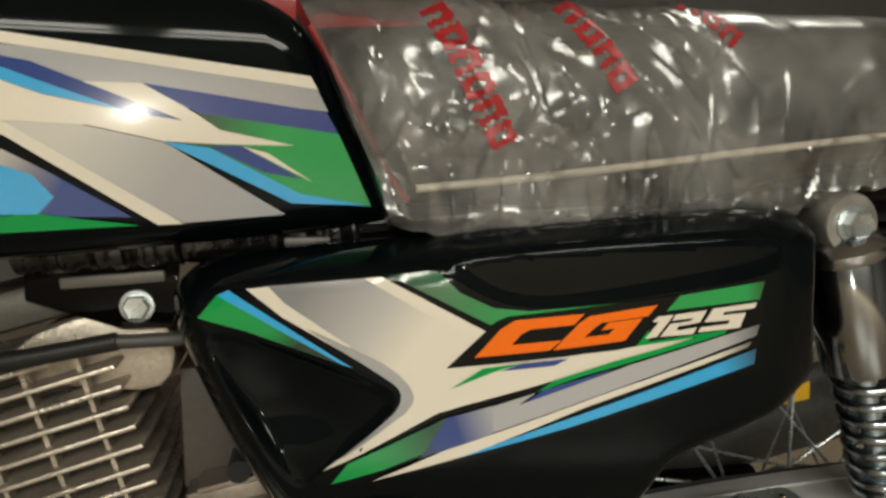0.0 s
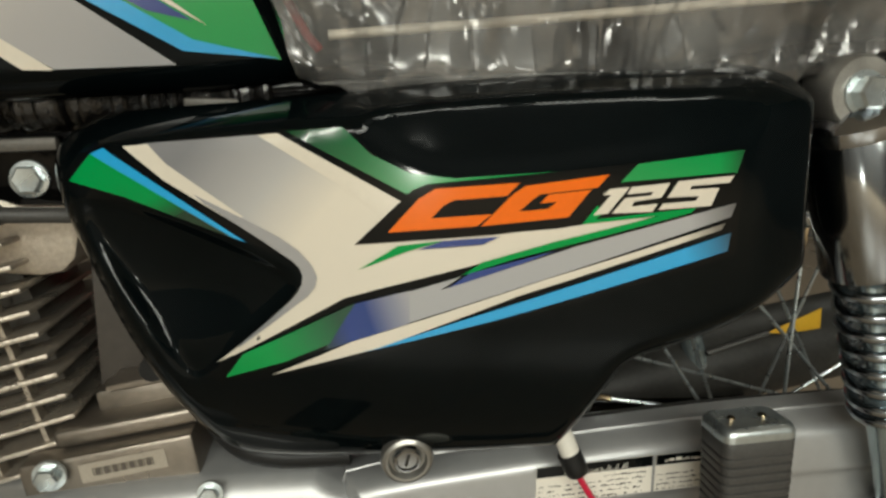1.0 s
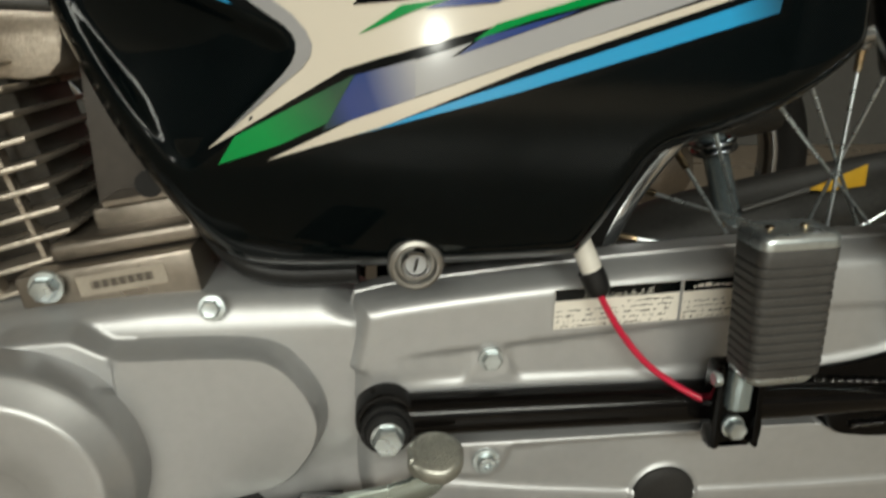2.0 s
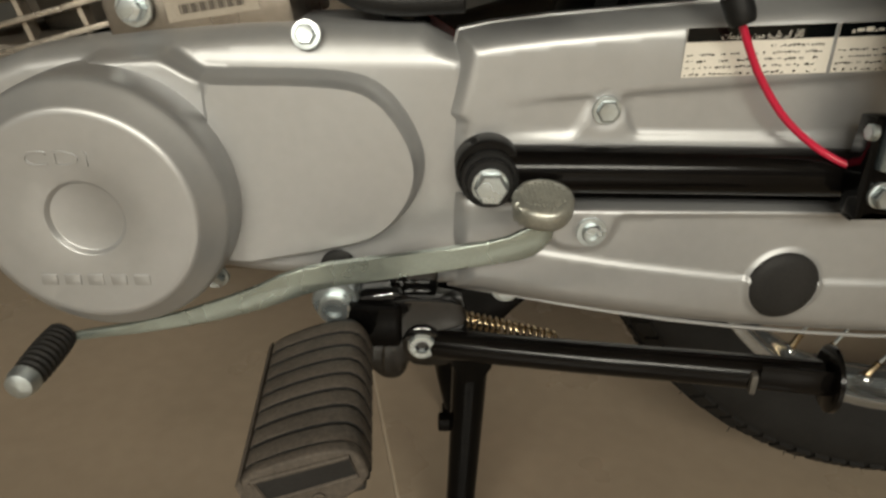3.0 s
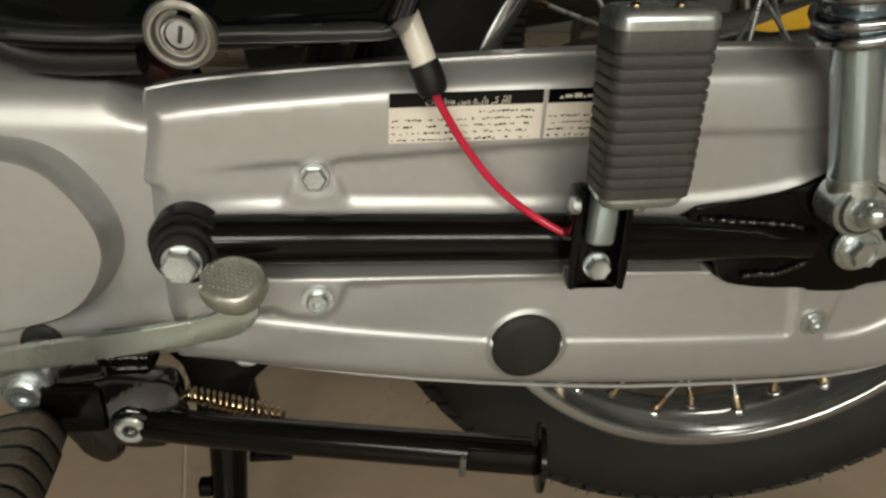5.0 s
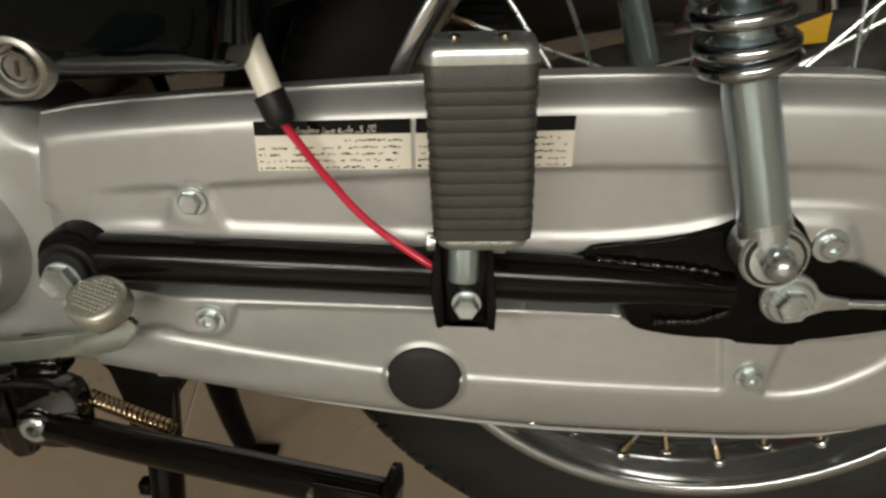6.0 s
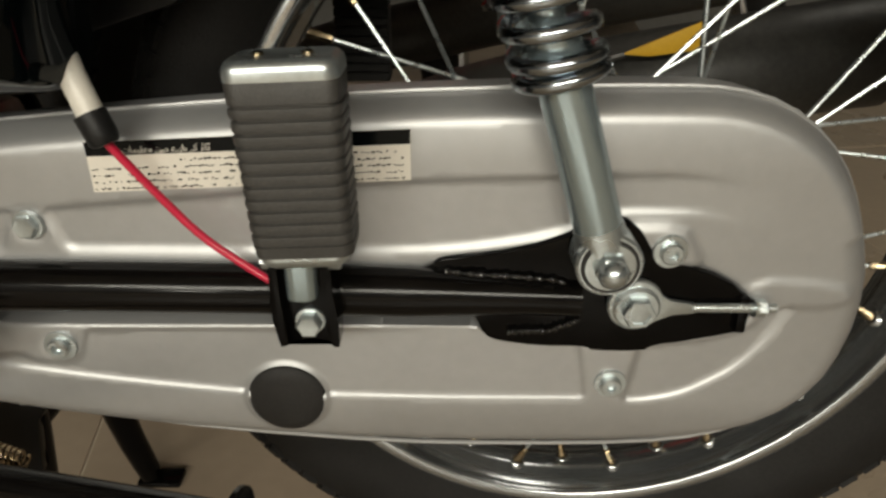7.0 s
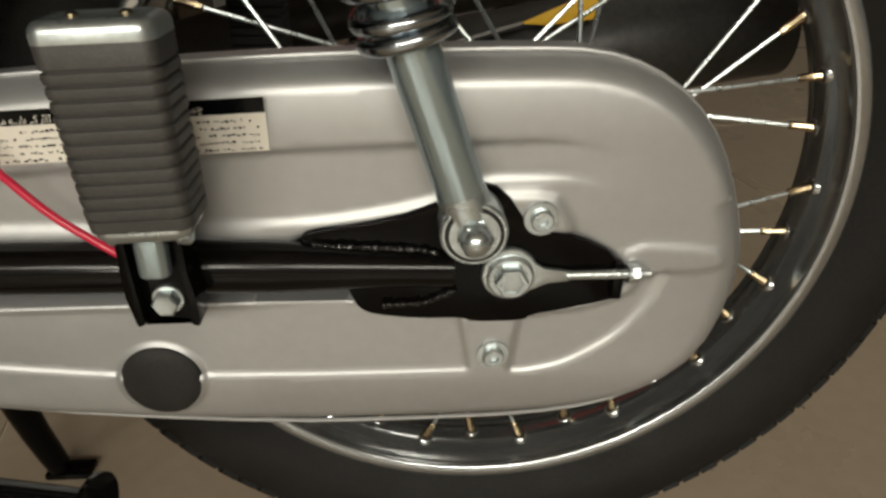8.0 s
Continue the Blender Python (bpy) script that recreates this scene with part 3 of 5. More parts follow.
fuel_tank = part("fuel_tank", sheet(TANK, tank_shape, 0.009, skirt=0.20, close=True, rings=(0.003, 0.007, 0.012)), M_BLACK, BIKE, "glossy black fuel tank with bold coloured stickers", 50)

def on_tank(pts):
    """Sticker corners drawn on a flat side, moved onto the tank, which narrows to the rear."""
    res = []
    for x, z in pts:
        k = 1 + 0.10 * (x + 0.47) / 0.42
        res.append((-0.478 + (x + 0.478) * k, 0.693 + (z - 0.693) * k))
    return res


T = lambda name, pts, m, layer: sticker(name, on_tank(pts), m, layer, tank_shape, fuel_tank, 0, 0.012)
F_TGREEN = fade("tank_green_fade", [(0.0, (0.004, 0.06, 0.02)), (0.5, (0.0, 0.27, 0.055)), (1.0, (0.0, 0.27, 0.055))], (-0.53, 0.712), (-0.46, 0.692))
F_TNAVY = fade("tank_navy_fade", [(0.0, (0.40, 0.38, 0.36)), (0.35, (0.18, 0.18, 0.22)), (0.75, (0.006, 0.034, 0.20)), (1.0, (0.006, 0.034, 0.20))], (-0.635, 0.695), (-0.600, 0.672))
F_TSILV = fade("tank_silver_fade", [(0.0, (0.52, 0.50, 0.46)), (0.5, (0.36, 0.35, 0.35)), (1.0, (0.30, 0.30, 0.31))], (-0.60, 0.71), (-0.51, 0.66))
T("silver_panel", [(-0.75, 0.765), (-0.471, 0.7425), (-0.461, 0.722), (-0.536, 0.73), (-0.545, 0.716), (-0.75, 0.74)], M_GREY, 1)
T("cream_stripe", [(-0.75, 0.775), (-0.633, 0.762), (-0.471, 0.7425), (-0.467, 0.735), (-0.634, 0.756), (-0.75, 0.769)], M_CREAM, 2)
T("cream_panel", [(-0.75, 0.745), (-0.635, 0.737), (-0.565, 0.7365), (-0.536, 0.7195), (-0.524, 0.711), (-0.481, 0.702), (-0.525, 0.7025), (-0.555, 0.704), (-0.596, 0.713), (-0.75, 0.72)], M_CREAM, 2)
T("navy_blade", [(-0.75, 0.772), (-0.634, 0.749), (-0.622, 0.747), (-0.544, 0.716), (-0.574, 0.7205), (-0.635, 0.737), (-0.75, 0.75)], M_BLUE, 3)
T("cyan_blade", [(-0.70, 0.757), (-0.635, 0.743), (-0.619, 0.737), (-0.574, 0.721), (-0.617, 0.7295), (-0.635, 0.736)], M_CYAN, 4)
T("navy_flag", [(-0.565, 0.7365), (-0.462, 0.7215), (-0.455, 0.709), (-0.536, 0.7205)], M_BLUE, 3)
T("green_panel", [(-0.536, 0.7205), (-0.455, 0.709), (-0.435, 0.6645), (-0.486, 0.6685), (-0.556, 0.7035), (-0.525, 0.7025), (-0.481, 0.702), (-0.524, 0.711)], F_TGREEN, 3)
T("cyan_band", [(-0.556, 0.704), (-0.530, 0.7005), (-0.479, 0.673), (-0.436, 0.665), (-0.484, 0.667)], M_CYAN, 4)
T("navy_sliver", [(-0.530, 0.7015), (-0.512, 0.7015), (-0.478, 0.682), (-0.500, 0.686)], M_BLUE, 4)
T("cream_sliver", [(-0.512, 0.7015), (-0.497, 0.6975), (-0.471, 0.680)], M_CREAM, 5)
T("silver_band", [(-0.75, 0.745), (-0.596, 0.7125), (-0.555, 0.7035), (-0.488, 0.660), (-0.548, 0.6555), (-0.639, 0.7085), (-0.75, 0.76)], F_TSILV, 1)
T("cream_band", [(-0.75, 0.765), (-0.638, 0.714), (-0.548, 0.655), (-0.563, 0.6545), (-0.639, 0.7065), (-0.75, 0.752)], M_CREAM, 2)
T("navy_patch", [(-0.72, 0.735), (-0.641, 0.699), (-0.619, 0.6865), (-0.577, 0.6595), (-0.64, 0.6605)], F_TNAVY, 1)
T("cyan_patch", [(-0.70, 0.70), (-0.642, 0.690), (-0.628, 0.685), (-0.618, 0.672), (-0.628, 0.662), (-0.70, 0.661)], M_CYAN, 2)
T("green_foot", [(-0.75, 0.662), (-0.647, 0.661), (-0.628, 0.662), (-0.573, 0.6545), (-0.649, 0.651), (-0.75, 0.648)], M_GREEN, 3)

# chain case
CASE = chaikin([(-0.412, 0.405), (-0.375, 0.413), (-0.286, 0.422), (-0.213, 0.428), (-0.135, 0.433), (-0.053, 0.436), (0.010, 0.437), (0.042, 0.436), (0.070, 0.428), (0.095, 0.411), (0.114, 0.387),
                (0.128, 0.355), (0.137, 0.324), (0.136, 0.290), (0.125, 0.256), (0.099, 0.229), (0.065, 0.214), (0.02, 0.2075), (-0.06, 0.2060), (-0.133, 0.2070), (-0.239, 0.2165), (-0.315, 0.2280), (-0.385, 0.242), (-0.412, 0.246)], 1)
SLOT = chaikin([(-0.43, 0.343), (-0.20, 0.342), (-0.114, 0.340), (-0.112, 0.3438), (-0.102, 0.347), (-0.062, 0.352), (-0.032, 0.359), (-0.006, 0.366), (0.006, 0.350), (0.013, 0.345), (0.036, 0.344), (0.062, 0.329),
                (0.066, 0.308), (0.045, 0.302), (0.009, 0.2955), (-0.020, 0.2945), (-0.026, 0.2965), (-0.066, 0.298), (-0.082, 0.3025), (-0.084, 0.306), (-0.43, 0.307)], 1)
POCKET_UP = fillet([(-0.3115, 0.3755), (-0.22, 0.3835), (-0.127, 0.3915), (-0.053, 0.394), (0.018, 0.396), (0.045, 0.3925), (0.072, 0.376), (0.06, 0.368), (0.03, 0.376), (-0.015, 0.376), (-0.045, 0.363), (-0.10, 0.354), (-0.20, 0.3525), (-0.302, 0.353)],
                   [0.006, 0.02, 0.03, 0.03, 0.012, 0.016, 0.01, 0.01, 0.01, 0.012, 0.02, 0.03, 0.03, 0.005])
POCKET_LEFT = fillet([(-0.392, 0.3685), (-0.3265, 0.3745), (-0.336, 0.3525), (-0.392, 0.3525)], [0.003, 0.004, 0.005, 0.003])
POCKET_LOW = fillet([(-0.303, 0.3025), (-0.087, 0.3045), (-0.072, 0.2975), (-0.026, 0.2945), (-0.0195, 0.2570), (-0.10, 0.2568), (-0.172, 0.2585), (-0.217, 0.2600), (-0.30, 0.2695), (-0.372, 0.2815), (-0.345, 0.286), (-0.336, 0.2805), (-0.312, 0.2805)],
                    [0.004, 0.004, 0.006, 0.003, 0.004, 0.02, 0.02, 0.02, 0.03, 0.004, 0.008, 0.006, 0.010])
POCKET_END = fillet([(0.0085, 0.2935), (0.045, 0.297), (0.070, 0.306), (0.076, 0.3165), (0.0885, 0.3205), (0.0815, 0.302), (0.0655, 0.279), (0.036, 0.2600), (0.014, 0.2555), (0.0035, 0.2555)],
                    [0.003, 0.01, 0.005, 0.004, 0.003, 0.012, 0.012, 0.014, 0.008, 0.003])
FLANGE = [(-0.41, 0.3495), (-0.30, 0.3495), (-0.20, 0.3485), (-0.11, 0.3495), (-0.06, 0.359), (-0.03, 0.367), (-0.03, 0.33), (-0.41, 0.33)]
BOSS = chaikin([(-0.012, 0.368), (0.022, 0.368), (0.029, 0.358), (0.036, 0.344), (0.012, 0.3455), (-0.002, 0.356)], 1)
RIB = chaikin([(0.060, 0.338), (0.112, 0.335), (0.122, 0.327), (0.112, 0.320), (0.085, 0.320), (0.064, 0.316)], 1)


def case_shape(P):
    e = edge_distance(P, CASE)
    y = -0.083 + 0.0 * e
    y = y + 0.017 * np.maximum(0, 1 - e / np.where(P[:, 1] > 0.36, 0.013, 0.020)) ** 2
    y = y + 3.4 * np.maximum(0, P[:, 1] - 0.394) ** 2 + 4.0 * np.maximum(0, 0.258 - P[:, 1]) ** 2
    y = y + 0.0022 * emboss(P, POCKET_UP, 0.0045) * step01((0.068 - P[:, 0]) / 0.07) + 0.0018 * emboss(P, POCKET_LEFT, 0.0042) * step01((P[:, 0] + 0.388) / 0.05) + 0.0020 * emboss(P, POCKET_LOW, 0.0036) + 0.0024 * emboss(P, POCKET_END, 0.0036)
    y = y - 0.003 * emboss(P, BOSS, 0.005) - 0.002 * emboss(P, RIB, 0.005)
    y = y - 0.0006 * emboss(P, FLANGE, 0.006)
    for cx, cz in ((-0.319, 0.367), (-0.320, 0.292)):
        y = y + 0.0010 * step01((0.012 - np.hypot(P[:, 0] - cx, P[:, 1] - cz)) / 0.004)
    d = np.hypot(P[:, 0] + 0.1945, P[:, 1] - 0.256)
    y = y - 0.0024 * step01((0.0255 - d) / 0.003) + 0.0040 * step01((0.0215 - d) / 0.002)
    s = edge_distance(P, SLOT)
    y = y + 0.002 * np.maximum(0, 1 - s / 0.003) ** 2
    return y


SLOT_CUT = [(max(x, -0.4085), z) for x, z in SLOT]
CASE_LINES = [ring_line(p, d) for p, w in ((POCKET_UP, 0.0022), (POCKET_LEFT, 0.0021), (POCKET_LOW, 0.0018), (POCKET_END, 0.0018)) for d in (-w, 0.0, w)]
for d in (0.0203, 0.0222, 0.0240, 0.0256, 0.0275):
    CASE_LINES.append([(-0.1945 + d * math.cos(a * math.pi / 24), 0.256 + d * math.sin(a * math.pi / 24)) for a in range(49)])
chain_case = part("chain_case", sheet(CASE, case_shape, 0.0029, holes=[SLOT_CUT], skirt=0.018, rings=(0.0018, 0.004, 0.0065, 0.0095, 0.013), hole_rings=(0.0015, 0.0032), lines=CASE_LINES), M_SILVER, BIKE, "silver painted pressed steel chain case", 55)
part("case_back", plate([(-0.41, 0.245), (-0.24, 0.226), (-0.06, 0.211), (0.06, 0.215), (0.12, 0.26), (0.13, 0.33), (0.09, 0.41), (0.03, 0.433), (-0.2, 0.426), (-0.41, 0.402)], -0.030, -0.028, 0, 1), M_DARK, chain_case, "dark inner plate")
part("case_edge", tube([(x, -0.0635, z) for x, z in CASE] + [(CASE[0][0], -0.0635, CASE[0][1])], 0.0014, 8, False, 0), M_SILVER, chain_case)
cap = part("rubber_cap", moved(lathe([(0.0, 0.0232), (-0.0022, 0.0232), (-0.0044, 0.0212), (-0.0058, 0.015), (-0.0066, 0.007), (-0.0068, 0.001)], 48), (-0.1945, -0.0805, 0.256)), M_RUBBER, chain_case, "round black rubber cap", 60)
for place, af, sock in (((-0.319, -0.0835, 0.367), 0.0112, False), ((-0.320, -0.0830, 0.292), 0.0105, True), ((-0.006, -0.0835, 0.2685), 0.0105, True), ((0.0155, -0.0868, 0.3555), 0.0105, True)):
    hex_bolt("case_bolt", place, af, chain_case, M_ZINC, 1.55 if sock else 1.25, 0.005, True, (0, -1, 0), sock)

# printed label on the chain case
def flat_strip(x0, x1, z0, z1, y):
    bm = bmesh.new()
    bm.faces.new([bm.verts.new(p) for p in ((x0, y, z0), (x1, y, z0 + (x1 - x0) * 0.047), (x1, y, z1 + (x1 - x0) * 0.047), (x0, y, z1))])
    return bm


part("paper_label", joined(flat_strip(-0.2805, -0.2005, 0.3855, 0.412, -0.0837), flat_strip(-0.1985, -0.1195, 0.3893, 0.4158, -0.0837)), M_PAPER, chain_case, "white printed maintenance label")
part("label_heading", joined(flat_strip(-0.2803, -0.2007, 0.4045, 0.4119, -0.0841), flat_strip(-0.1983, -0.1197, 0.4083, 0.4157, -0.0841)), M_INK, chain_case, "black heading band")
rnd = random.Random(4)
bars = []
for x0, x1, zb in ((-0.279, -0.202, 0.3865), (-0.197, -0.121, 0.3903)):
    for row in range(5):
        x = x0 + (0.045 if row == 4 else 0.0)
        while x < x1 - 0.003:
            w = rnd.uniform(0.0004, 0.0019)
            if rnd.random() < 0.72:
                zz = zb + row * 0.0035 + (x - x0) * 0.047 + rnd.uniform(0, 0.0006)
                bars.append(flat_strip(x, min(x + w, x1), zz, zz + rnd.uniform(0.0004, 0.0011), -0.0842))
            x += w + rnd.uniform(0.00025, 0.0009)
part("small_print", joined(*bars), M_INK, chain_case, kind="stuff")
bars = []
for x0, x1, zb in ((-0.192, -0.160, 0.4105),):
    x = x0
    while x < x1:
        w = rnd.uniform(0.001, 0.0045)
        zz = zb + (x - x0) * 0.047 + rnd.uniform(0, 0.0008)
        bars.append(flat_strip(x, x + w, zz, zz + rnd.uniform(0.001, 0.0026), -0.0845))
        x += w + rnd.uniform(0.0003, 0.001)
part("heading_print", joined(*bars), M_PAPER, chain_case, kind="stuff")
# the heading's words, in joined letter forms laid from its end to its start
HEADING = "\uFE95\uFE8E\uFEE3\uFEEE\uFEE0\uFECC\uFEE3 \uFEE6\uFBFF\uFEE3 \u06D2\u0631\uFE8E\uFE91 \uFBAF\uFB90 \u0631\uFE8B\uFE8E\uFB68"
for body, width, place, high in ((HEADING, 0.044, (-0.2180, -0.0846, 0.4097), 0.0052), ("\uFEE6\uFBFF\uFB7C", 0.010, (-0.1480, -0.0846, 0.4132), 0.0046)):
    words = bpy.data.curves.new("label_words", "FONT")
    words.body, words.size, words.align_x, words.align_y = body, 0.006, "RIGHT", "CENTER"
    w_ob = new("label_words", words)
    w_me = bpy.data.meshes.new_from_object(w_ob.evaluated_get(bpy.context.evaluated_depsgraph_get()))
    bpy.data.objects.remove(w_ob)
    xs = [v.co.x for v in w_me.vertices]
    ys = [v.co.y for v in w_me.vertices]
    w_me.transform(Matrix.Translation(place) @ pose(0, 0, 0, 90, -2.7, 0) @ Matrix.Diagonal((width / (max(xs) - min(xs)), high / (max(ys) - min(ys)), 1, 1)) @ Matrix.Translation((-max(xs), -(max(ys) + min(ys)) / 2, 0)))
    w_me.materials.clear()
    w_me.materials.append(M_PAPER)
    hang(new("label_words", w_me), chain_case)

# swing arm
arm = part("swing_arm", joined(tube([(-0.385, -0.088, 0.334), (-0.3, -0.089, 0.3345), (-0.15, -0.089, 0.333), (-0.03, -0.086, 0.3275)], 0.0140, 24, True, 1, lambda s: 0.0140 - 0.0034 * min(1, max(0, (s - 0.72) / 0.14))),
                               moved(lathe([(0.03, 0.0192), (-0.008, 0.0192), (-0.010, 0.0182), (-0.010, 0.014)], 36), (-0.385, -0.088, 0.3345))), M_ARM, BIKE, "gloss black tubular swing arm", 50)
part("axle_plate", plate([(-0.1095, 0.3425), (-0.1075, 0.3490), (-0.100, 0.3510), (-0.062, 0.356), (-0.034, 0.366), (-0.020, 0.376), (-0.004, 0.372), (0.010, 0.350), (0.036, 0.344), (0.058, 0.333), (0.064, 0.318), (0.062, 0.306), (0.054, 0.305),
                          (0.030, 0.3000), (0.013, 0.2965), (0.010, 0.2930), (-0.020, 0.2930), (-0.023, 0.2958), (-0.05, 0.2968), (-0.072, 0.2990), (-0.081, 0.3035), (-0.085, 0.314), (-0.099, 0.339)], -0.087, -0.079, 0.001, 1), M_ENAMEL, arm, "black pressed axle plate")
for bead in ([(-0.103, -0.0890, 0.3440), (-0.085, -0.0895, 0.3425), (-0.065, -0.0895, 0.3415), (-0.045, -0.0890, 0.3395), (-0.034, -0.0885, 0.336)], [(-0.068, -0.0885, 0.3065), (-0.045, -0.0885, 0.3075), (-0.028, -0.0885, 0.315)]):
    part("weld_bead", tube(dense(bead, 0.0006, False), 0.0018, 8, True, 0, lambda s: 0.0017 + 0.0005 * math.sin(s * 70) + 0.0003 * math.sin(s * 31)), M_WELD, arm, "", 80)
part("pivot_collar", moved(lathe([(0.0, 0.0165), (-0.004, 0.0165), (-0.005, 0.0155), (-0.005, 0.0138), (-0.009, 0.0135), (-0.010, 0.0125), (-0.010, 0.009)], 40), (-0.385, -0.098, 0.3315)), M_PLASTIC, arm, "black rubber pivot bush")
hex_bolt("pivot_bolt", (-0.385, -0.1075, 0.330), 0.0165, arm, M_ZINC, 1.1, 0.008)
# Thin dark strip standing in for the shadow line along the slot edge.
part("arm_shadow_line", tube([(-0.35, -0.078, 0.3435), (-0.12, -0.078, 0.342)], 0.001, 6, True, 0), M_PLASTIC, arm)
part("far_arm", tube([(-0.385, 0.158, 0.334), (-0.15, 0.158, 0.333), (0.03, 0.158, 0.325)], 0.0155, 14, True, 0), M_ENAMEL, arm)

# chain adjuster and axle nut
adj = part("chain_adjuster", joined(moved(lathe([(0.0, 0.0150), (-0.003, 0.0150), (-0.0038, 0.0142), (-0.0038, 0.008)], 40), (0.0, -0.0885, 0.3255)),
                                    plate([(0.004, 0.338), (0.018, 0.3285), (0.032, 0.3262), (0.032, 0.3208), (0.020, 0.3195), (0.006, 0.313)], -0.092, -0.0885, 0.0006),
                                    tube([(0.030, -0.090, 0.3235), (0.076, -0.090, 0.3235)], 0.0027, 12, True, 0)), M_ZINC, BIKE, "zinc plated chain adjuster with threaded rod", 35)
nut_bm = joined(lathe([(0.0, 0.0128), (-0.0015, 0.0128), (-0.0030, 0.0112)], 40), lathe([(-0.0020, 0.0090), (-0.0075, 0.0090), (-0.0088, 0.0082), (-0.0088, 0.0062), (-0.0070, 0.0057)], 6),
                lathe([(-0.0060, 0.0060), (-0.0078, 0.0055), (-0.0080, 0.0040)], 28))
part("axle_nut", moved(nut_bm, (0.0, -0.0918, 0.3245)), M_ZINC, adj, "zinc plated axle nut", 30)
hex_bolt("adjuster_nut", (0.0645, -0.090, 0.3235), 0.009, adj, M_ZINC, 1.0, 0.006, False, (1, 0, 0))
part("adjuster_stop", box((0.006, 0.012, 0.022), (0.0595, -0.084, 0.318), 0.0015), M_ENAMEL, adj)

# rear passenger footpeg, folded up, on its bracket
def peg_ribs(n, pitch, w, d):
    return joined(*[box((w, d, pitch * 0.91), (0, 0, pitch * (i - (n - 1) / 2)), pitch * 0.13, 1) for i in range(n)])


PEG = Matrix.Translation((-0.1650, -0.131, 0.4170)) @ pose(0, 0, 0, 0, -2.5, 0)
levels = [(-0.0385, 0.0400, 0.0265, 0.0055), (-0.0375, 0.0428, 0.0290, 0.0055), (-0.0322, 0.0438, 0.0298, 0.0056)]
zz, peg_rnd = -0.0322, random.Random(3)
for i in range(11):
    w = 0.0440 + 0.0016 * i / 11 + peg_rnd.uniform(-0.0003, 0.0003)
    levels += [(zz + 0.0002, w - 0.0026, 0.0282, 0.0050), (zz + 0.0008, w - 0.0026, 0.0282, 0.0050), (zz + 0.0012, w - 0.0004, 0.0304, 0.0056), (zz + 0.0034, w + 0.0003, 0.0310, 0.0058), (zz + 0.0050, w - 0.0002, 0.0306, 0.0056)]
    zz += 0.0055
levels += [(zz + 0.0002, 0.0430, 0.0288, 0.005), (zz + 0.0007, 0.0430, 0.0288, 0.005), (zz + 0.0012, 0.0456, 0.0312, 0.0058), (0.0385, 0.0458, 0.0314, 0.0058), (0.0392, 0.0448, 0.0305, 0.0055)]
peg = part("footpeg", moved(stack(levels, 8), PEG), M_GREYRUB, BIKE, "folded passenger footpeg with ribbed grey rubber", 40)
part("metal_cap", moved(stack([(0.0380, 0.0448, 0.0305, 0.0060), (0.0384, 0.0462, 0.0318, 0.0064), (0.0418, 0.0462, 0.0318, 0.0064), (0.0440, 0.0452, 0.0308, 0.0062), (0.0458, 0.0426, 0.0280, 0.0060), (0.0466, 0.0390, 0.0244, 0.0056), (0.0460, 0.0370, 0.0222, 0.005)], 10), PEG), M_ZINC, peg, "dull chrome end cap", 50)
for sx in (-0.0105, 0.0095):
    part("cap_stud", moved(lathe([(0.0455, 0.0024), (0.0470, 0.0024), (0.0476, 0.0016)], 14, "z"), PEG @ Matrix.Translation((sx, 0.001, 0))), M_BRASS, peg)
part("metal_foot", moved(stack([(-0.0438, 0.0330, 0.0215, 0.006), (-0.0430, 0.0370, 0.0240, 0.007), (-0.0405, 0.0405, 0.0272, 0.0075), (-0.0378, 0.0416, 0.0280, 0.0075), (-0.0372, 0.0410, 0.0274, 0.007)], 8), PEG @ Matrix.Translation((-0.0005, 0, 0))), M_ZINC, peg, "", 50)
part("hinge_tongue", moved(stack([(0.0, 0.0150, 0.0120, 0.0056), (0.0010, 0.0156, 0.0126, 0.0060), (0.0270, 0.0156, 0.0126, 0.0060)], 9), (-0.1718, -0.1165, 0.3445)), M_TUBE, peg, "zinc plated hinge tongue", 50)
bracket = part("footpeg_bracket", joined(
    plate(fillet([(-0.1868, 0.372), (-0.1832, 0.372), (-0.1825, 0.345), (-0.1810, 0.3170), (-0.1850, 0.3162), (-0.1878, 0.335)], 0.0015), -0.1195, -0.1035, 0.0007),
    plate(fillet([(-0.1606, 0.372), (-0.1570, 0.372), (-0.1568, 0.345), (-0.1548, 0.3300), (-0.1552, 0.3158), (-0.1592, 0.3168), (-0.1604, 0.345)], 0.0015), -0.1195, -0.1035, 0.0007),
    plate(fillet([(-0.1845, 0.372), (-0.1590, 0.372), (-0.1580, 0.345), (-0.1570, 0.3128), (-0.1630, 0.3160), (-0.1710, 0.3170), (-0.1780, 0.3155), (-0.1835, 0.3125), (-0.1850, 0.345)], 0.0015), -0.1130, -0.1025, 0.0008)), M_ENAMEL, BIKE, "black folded steel footpeg bracket")
hex_bolt("bracket_bolt", (-0.1700, -0.1132, 0.3285), 0.0112, bracket, M_ZINC, 1.18, 0.0075)
hex_bolt("hinge_pin", (-0.1568, -0.1175, 0.3650), 0.008, bracket, M_ZINC, 1.0, 0.005, True, (1, 0, 0))
hex_bolt("hinge_pin", (-0.1868, -0.1175, 0.3650), 0.008, bracket, M_ZINC, 1.0, 0.003, True, (-1, 0, 0))

